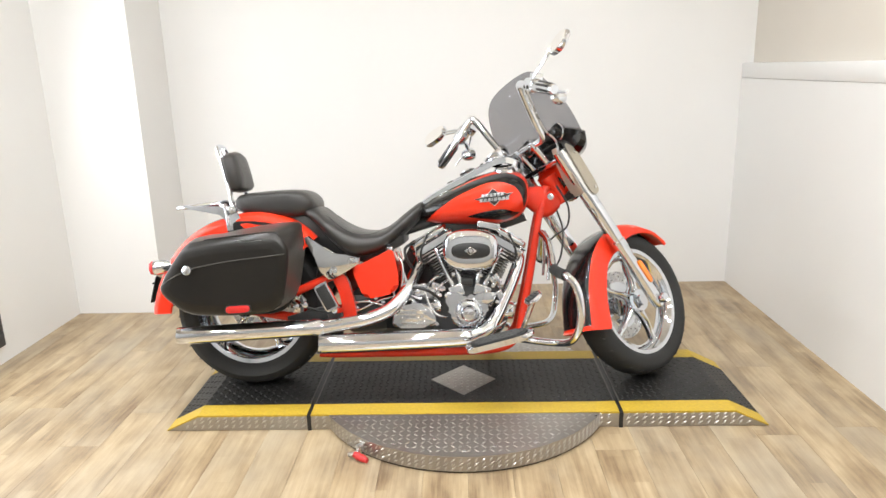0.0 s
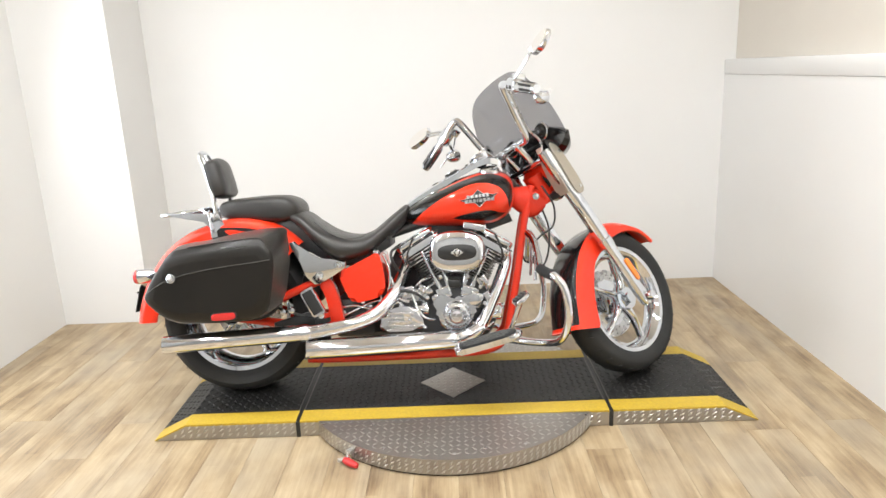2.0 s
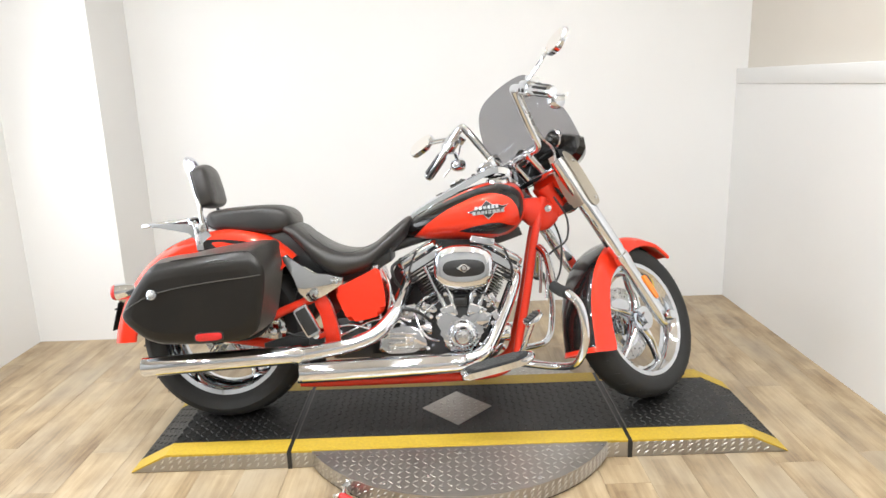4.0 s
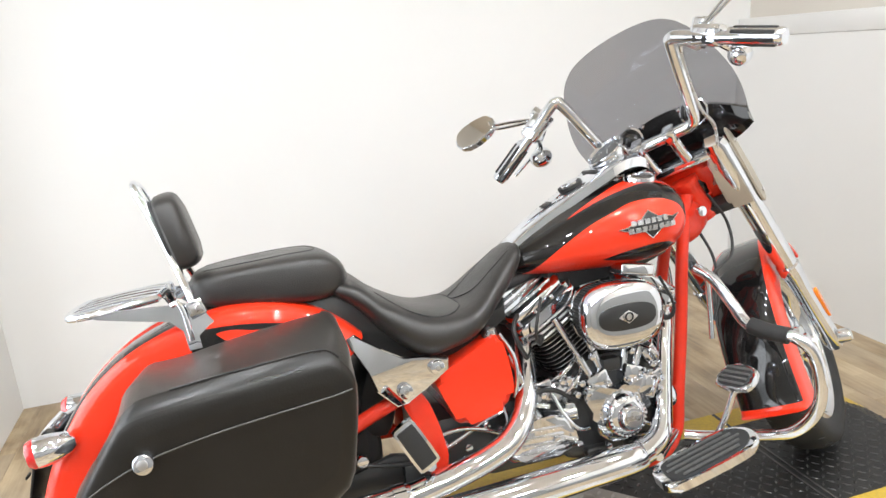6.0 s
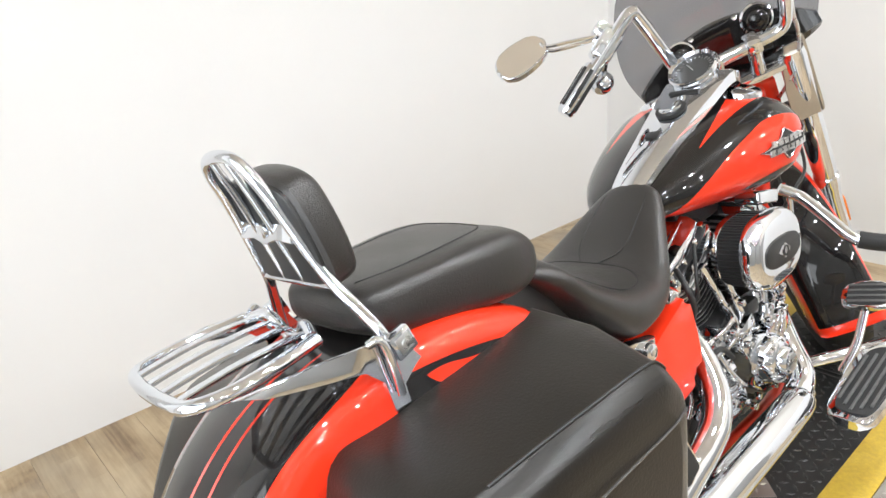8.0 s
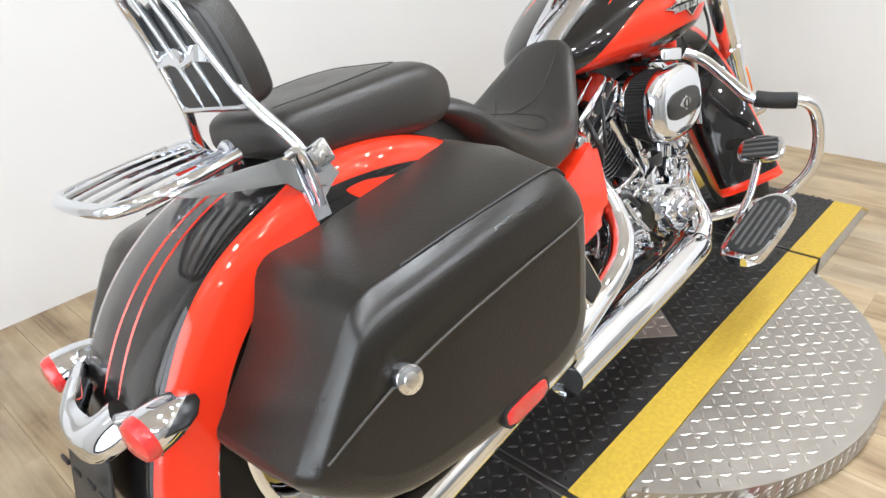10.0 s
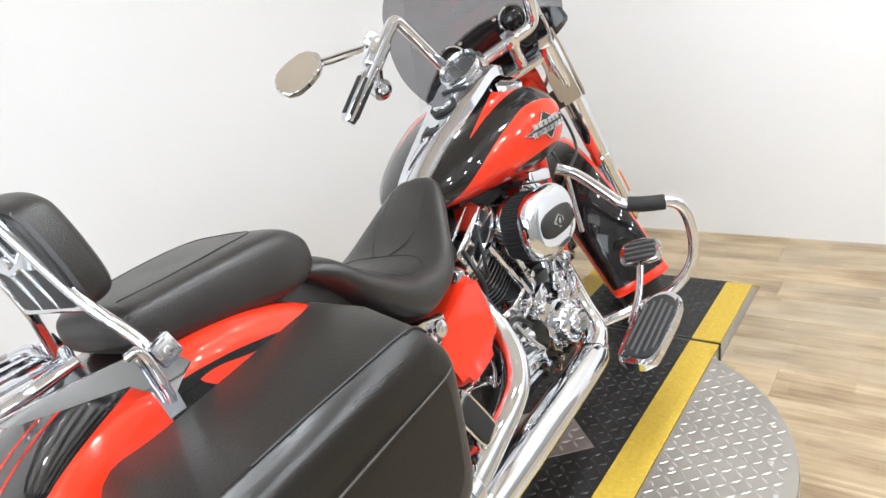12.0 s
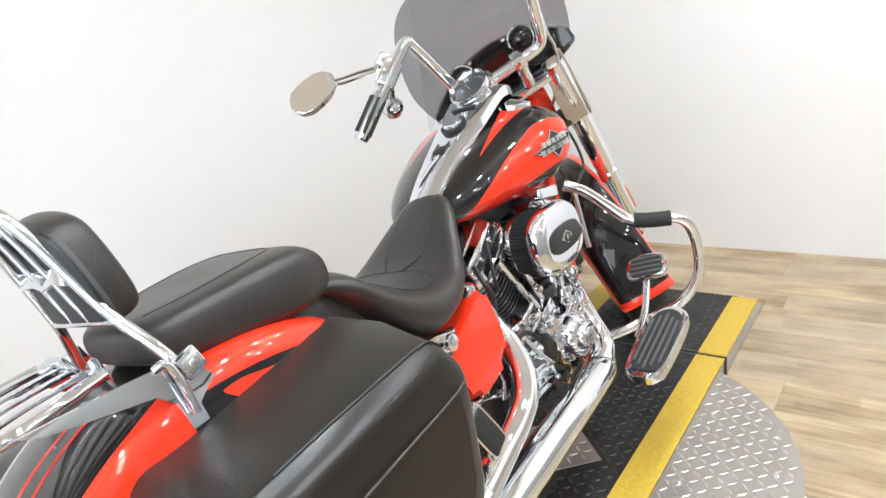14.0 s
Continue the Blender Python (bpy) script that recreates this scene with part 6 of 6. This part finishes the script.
for sg in (-1, 1):
    su("riser", tube([(0.352, sg * 0.045, 0.885), (0.318, sg * 0.045, 0.915), (0.29, sg * 0.045, 0.942)], 0.017, 16), M_CHROME, bars, "chrome handlebar riser")
    su("riser_cap", box((0.05, 0.034, 0.036), pose(0.286, sg * 0.045, 0.949, 0, -40), 0.008), M_CHROME, bars)
    d = Vector((-0.029, sg * 0.11, -0.071)).normalized()
    g0 = Vector((0.135, sg * 0.2855, 1.068))
    grip = su("grip", lathe([(0, 0.128), (0.016, 0.127), (0.0195, 0.12), (0.0195, 0.004), (0.016, 0.0)], axis(g0, d), 28), M_CHROME, bars, "chrome grip with rubber bands")
    gm = axis(g0, d)
    for k in range(7):
        a = 2 * math.pi * k / 7
        su("grip_band", box((0.0065, 0.009, 0.098), gm @ Matrix.Rotation(a, 4, "Z") @ Matrix.Translation((0.0185, 0, 0.062)), 0.002), M_RUBBER, grip, "black rubber band")
    h0 = g0 - d * 0.056
    housing = su("switch_housing", box((0.046, 0.05, 0.076), axis(h0 + d * 0.006, d), 0.012, seg=3), M_CHROME, bars, "chrome switch housing")
    for ox, oz in ((-0.008, 0.012), (-0.008, -0.012), (0.008, 0.0)):
        su("switch", box((0.012, 0.014, 0.01), axis(h0 + d * oz, d) @ Matrix.Translation((-0.022 if ox < 0 else 0.0, sg * 0.022 if ox > 0 else ox, 0)), 0.003), M_PLASTIC, housing, "black rocker switch")
    su("reservoir", box((0.045, 0.06, 0.036), axis(h0 - d * 0.01 + Vector((0.03, 0, 0.02)), d), 0.008), M_CHROME, housing, "chrome clutch or brake mount")
    lev0 = h0 + Vector((0.045, 0, -0.005))
    su("lever", tube([lev0, lev0 + d * 0.05 + Vector((0.02, 0, -0.005)), lev0 + d * 0.10 + Vector((0.025, 0, -0.004)), lev0 + d * 0.165 + Vector((0.03, 0, 0.006))], [0.008, 0.0075, 0.0065, 0.0085], 10, 6, flat=0.6), M_CHROME, bars, "chrome lever")
    sig0 = Vector((0.205, 0.286, 1.028)) if sg > 0 else Vector((0.242, -0.275, 1.045))
    sig = su("turn_signal", lathe([(0, 0.04), (0.012, 0.038), (0.022, 0.028), (0.027, 0.01), (0.028, -0.012), (0.024, -0.02), (0, -0.022)], axis(sig0, (-0.9, sg * 0.1, -0.2)), 26), M_CHROME, bars, "chrome bullet turn signal")
    su("signal_stalk", tube([sig0, sig0.lerp(h0, 0.6)], 0.008, 8), M_CHROME, sig)
    mc = Vector((0.119, 0.418, 1.163)) if sg > 0 else Vector((0.148, -0.404, 1.186))
    for k in (-0.006, 0.006):
        off = Vector((0.3 * k, 0, k))
        su("mirror_stem", tube([h0 + Vector((0.0, 0, 0.02)) + off * 0.4, h0.lerp(mc, 0.35) + Vector((0, 0, 0.014)) + off, h0.lerp(mc, 0.65) + Vector((0, 0, 0.01)) + off, mc + Vector((0.012, -sg * 0.05, 0.006)) + off * 0.4], 0.0042, 8, 6), M_CHROME, bars, "slotted chrome mirror stem")
    nz, ux = Vector((-0.897, sg * -0.2, 0.394)).normalized(), Vector((-0.286, sg * 0.943, -0.171))
    ux = (ux - nz * ux.dot(nz)).normalized()
    vy = nz.cross(ux)
    R90 = Matrix(((ux.x, vy.x, nz.x, mc.x), (ux.y, vy.y, nz.y, mc.y), (ux.z, vy.z, nz.z, mc.z), (0, 0, 0, 1)))
    mo = rounded([(-0.065, 0.0), (-0.055, 0.027), (-0.02, 0.038), (0.02, 0.04), (0.055, 0.03), (0.067, 0.0), (0.055, -0.03), (0.02, -0.04), (-0.02, -0.038), (-0.055, -0.027)], 4)
    shell = su("mirror_shell", prism(mo, 0.018, R90 @ Matrix.Translation((0, 0, -0.008)), 0.006, 3), M_CHROME, bars, "chrome mirror shell")
    su("mirror_glass", prism([(x * 0.92, y * 0.92) for x, y in mo], 0.003, R90 @ Matrix.Translation((0, 0, 0.002))), M_MIRROR, shell, "mirror glass")
    if sg > 0:
        continue
    cable = [h0, h0 + Vector((0.03, 0.03, -0.012)), Vector((0.182, -0.172, 1.11)), Vector((0.262, -0.143, 0.985)), Vector((0.318, -0.146, 0.93)), Vector((0.335, -0.128, 0.875)), Vector((0.372, -0.098, 0.83)), Vector((0.41, -0.07, 0.80))]
    su("control_cable", tube(cable, 0.0045, 8, 6), M_SATIN, bars, "braided control cable")
part("front_cable", tube([(0.41, -0.06, 0.80), (0.455, -0.075, 0.72), (0.45, -0.09, 0.64), (0.40, -0.085, 0.60), (0.36, -0.07, 0.56)], 0.004, 8), M_PLASTIC, bike, "black cable")
part("front_cable", tube([(0.42, 0.0, 0.70), (0.44, -0.03, 0.62), (0.43, -0.05, 0.52), (0.40, -0.06, 0.46)], 0.004, 8), M_PLASTIC, bike, "black cable")
for sg in (-1, 1):
    part("radiator_line", tube([(0.355, sg * 0.075, 0.62), (0.372, sg * 0.08, 0.58), (0.375, sg * 0.08, 0.50), (0.37, sg * 0.085, 0.42)], 0.007, 10), M_CHROME, bike)
part("jiffy_stand", tube([(0.12, 0.11, 0.15), (0.13, 0.2, 0.10), (0.14, 0.275, 0.052), (0.145, 0.3, 0.056)], 0.012, 12), M_CHROME, bike, "chrome side stand")


# ---- floor planks ----
PW, PL = 0.152, 1.22
bm = box((PW - 0.0006, PL - 0.0006, 0.006), Matrix.Translation((0, 0, -0.003)), 0.0005, seg=1)
plank_mesh = bpy.data.meshes.new("plank")
bm.to_mesh(plank_mesh)
bm.free()
plank_mesh.materials.append(M_PLANK)
rng = random.Random(5)
x = X_LEFT + PW / 2 - 0.05
while x < X_RIGHT + 0.05:
    y = Y_BACK + PL / 2 - rng.random() * PL
    while y > Y_FRONT - PL / 2:
        y1, y0 = min(y + PL / 2, Y_BACK + 0.05), max(y - PL / 2, Y_FRONT - 0.05)
        if y1 - y0 > 0.03:
            ob = new("plank", plank_mesh)
            ob.matrix_world = pose(x, (y0 + y1) / 2, rng.uniform(-0.0003, 0.0003), 0, 0, 180 * rng.randint(0, 1)) @ Matrix.Diagonal((1, (y1 - y0) / PL, 1, 1))
            ob.parent = floor
        y -= PL
    x += PW
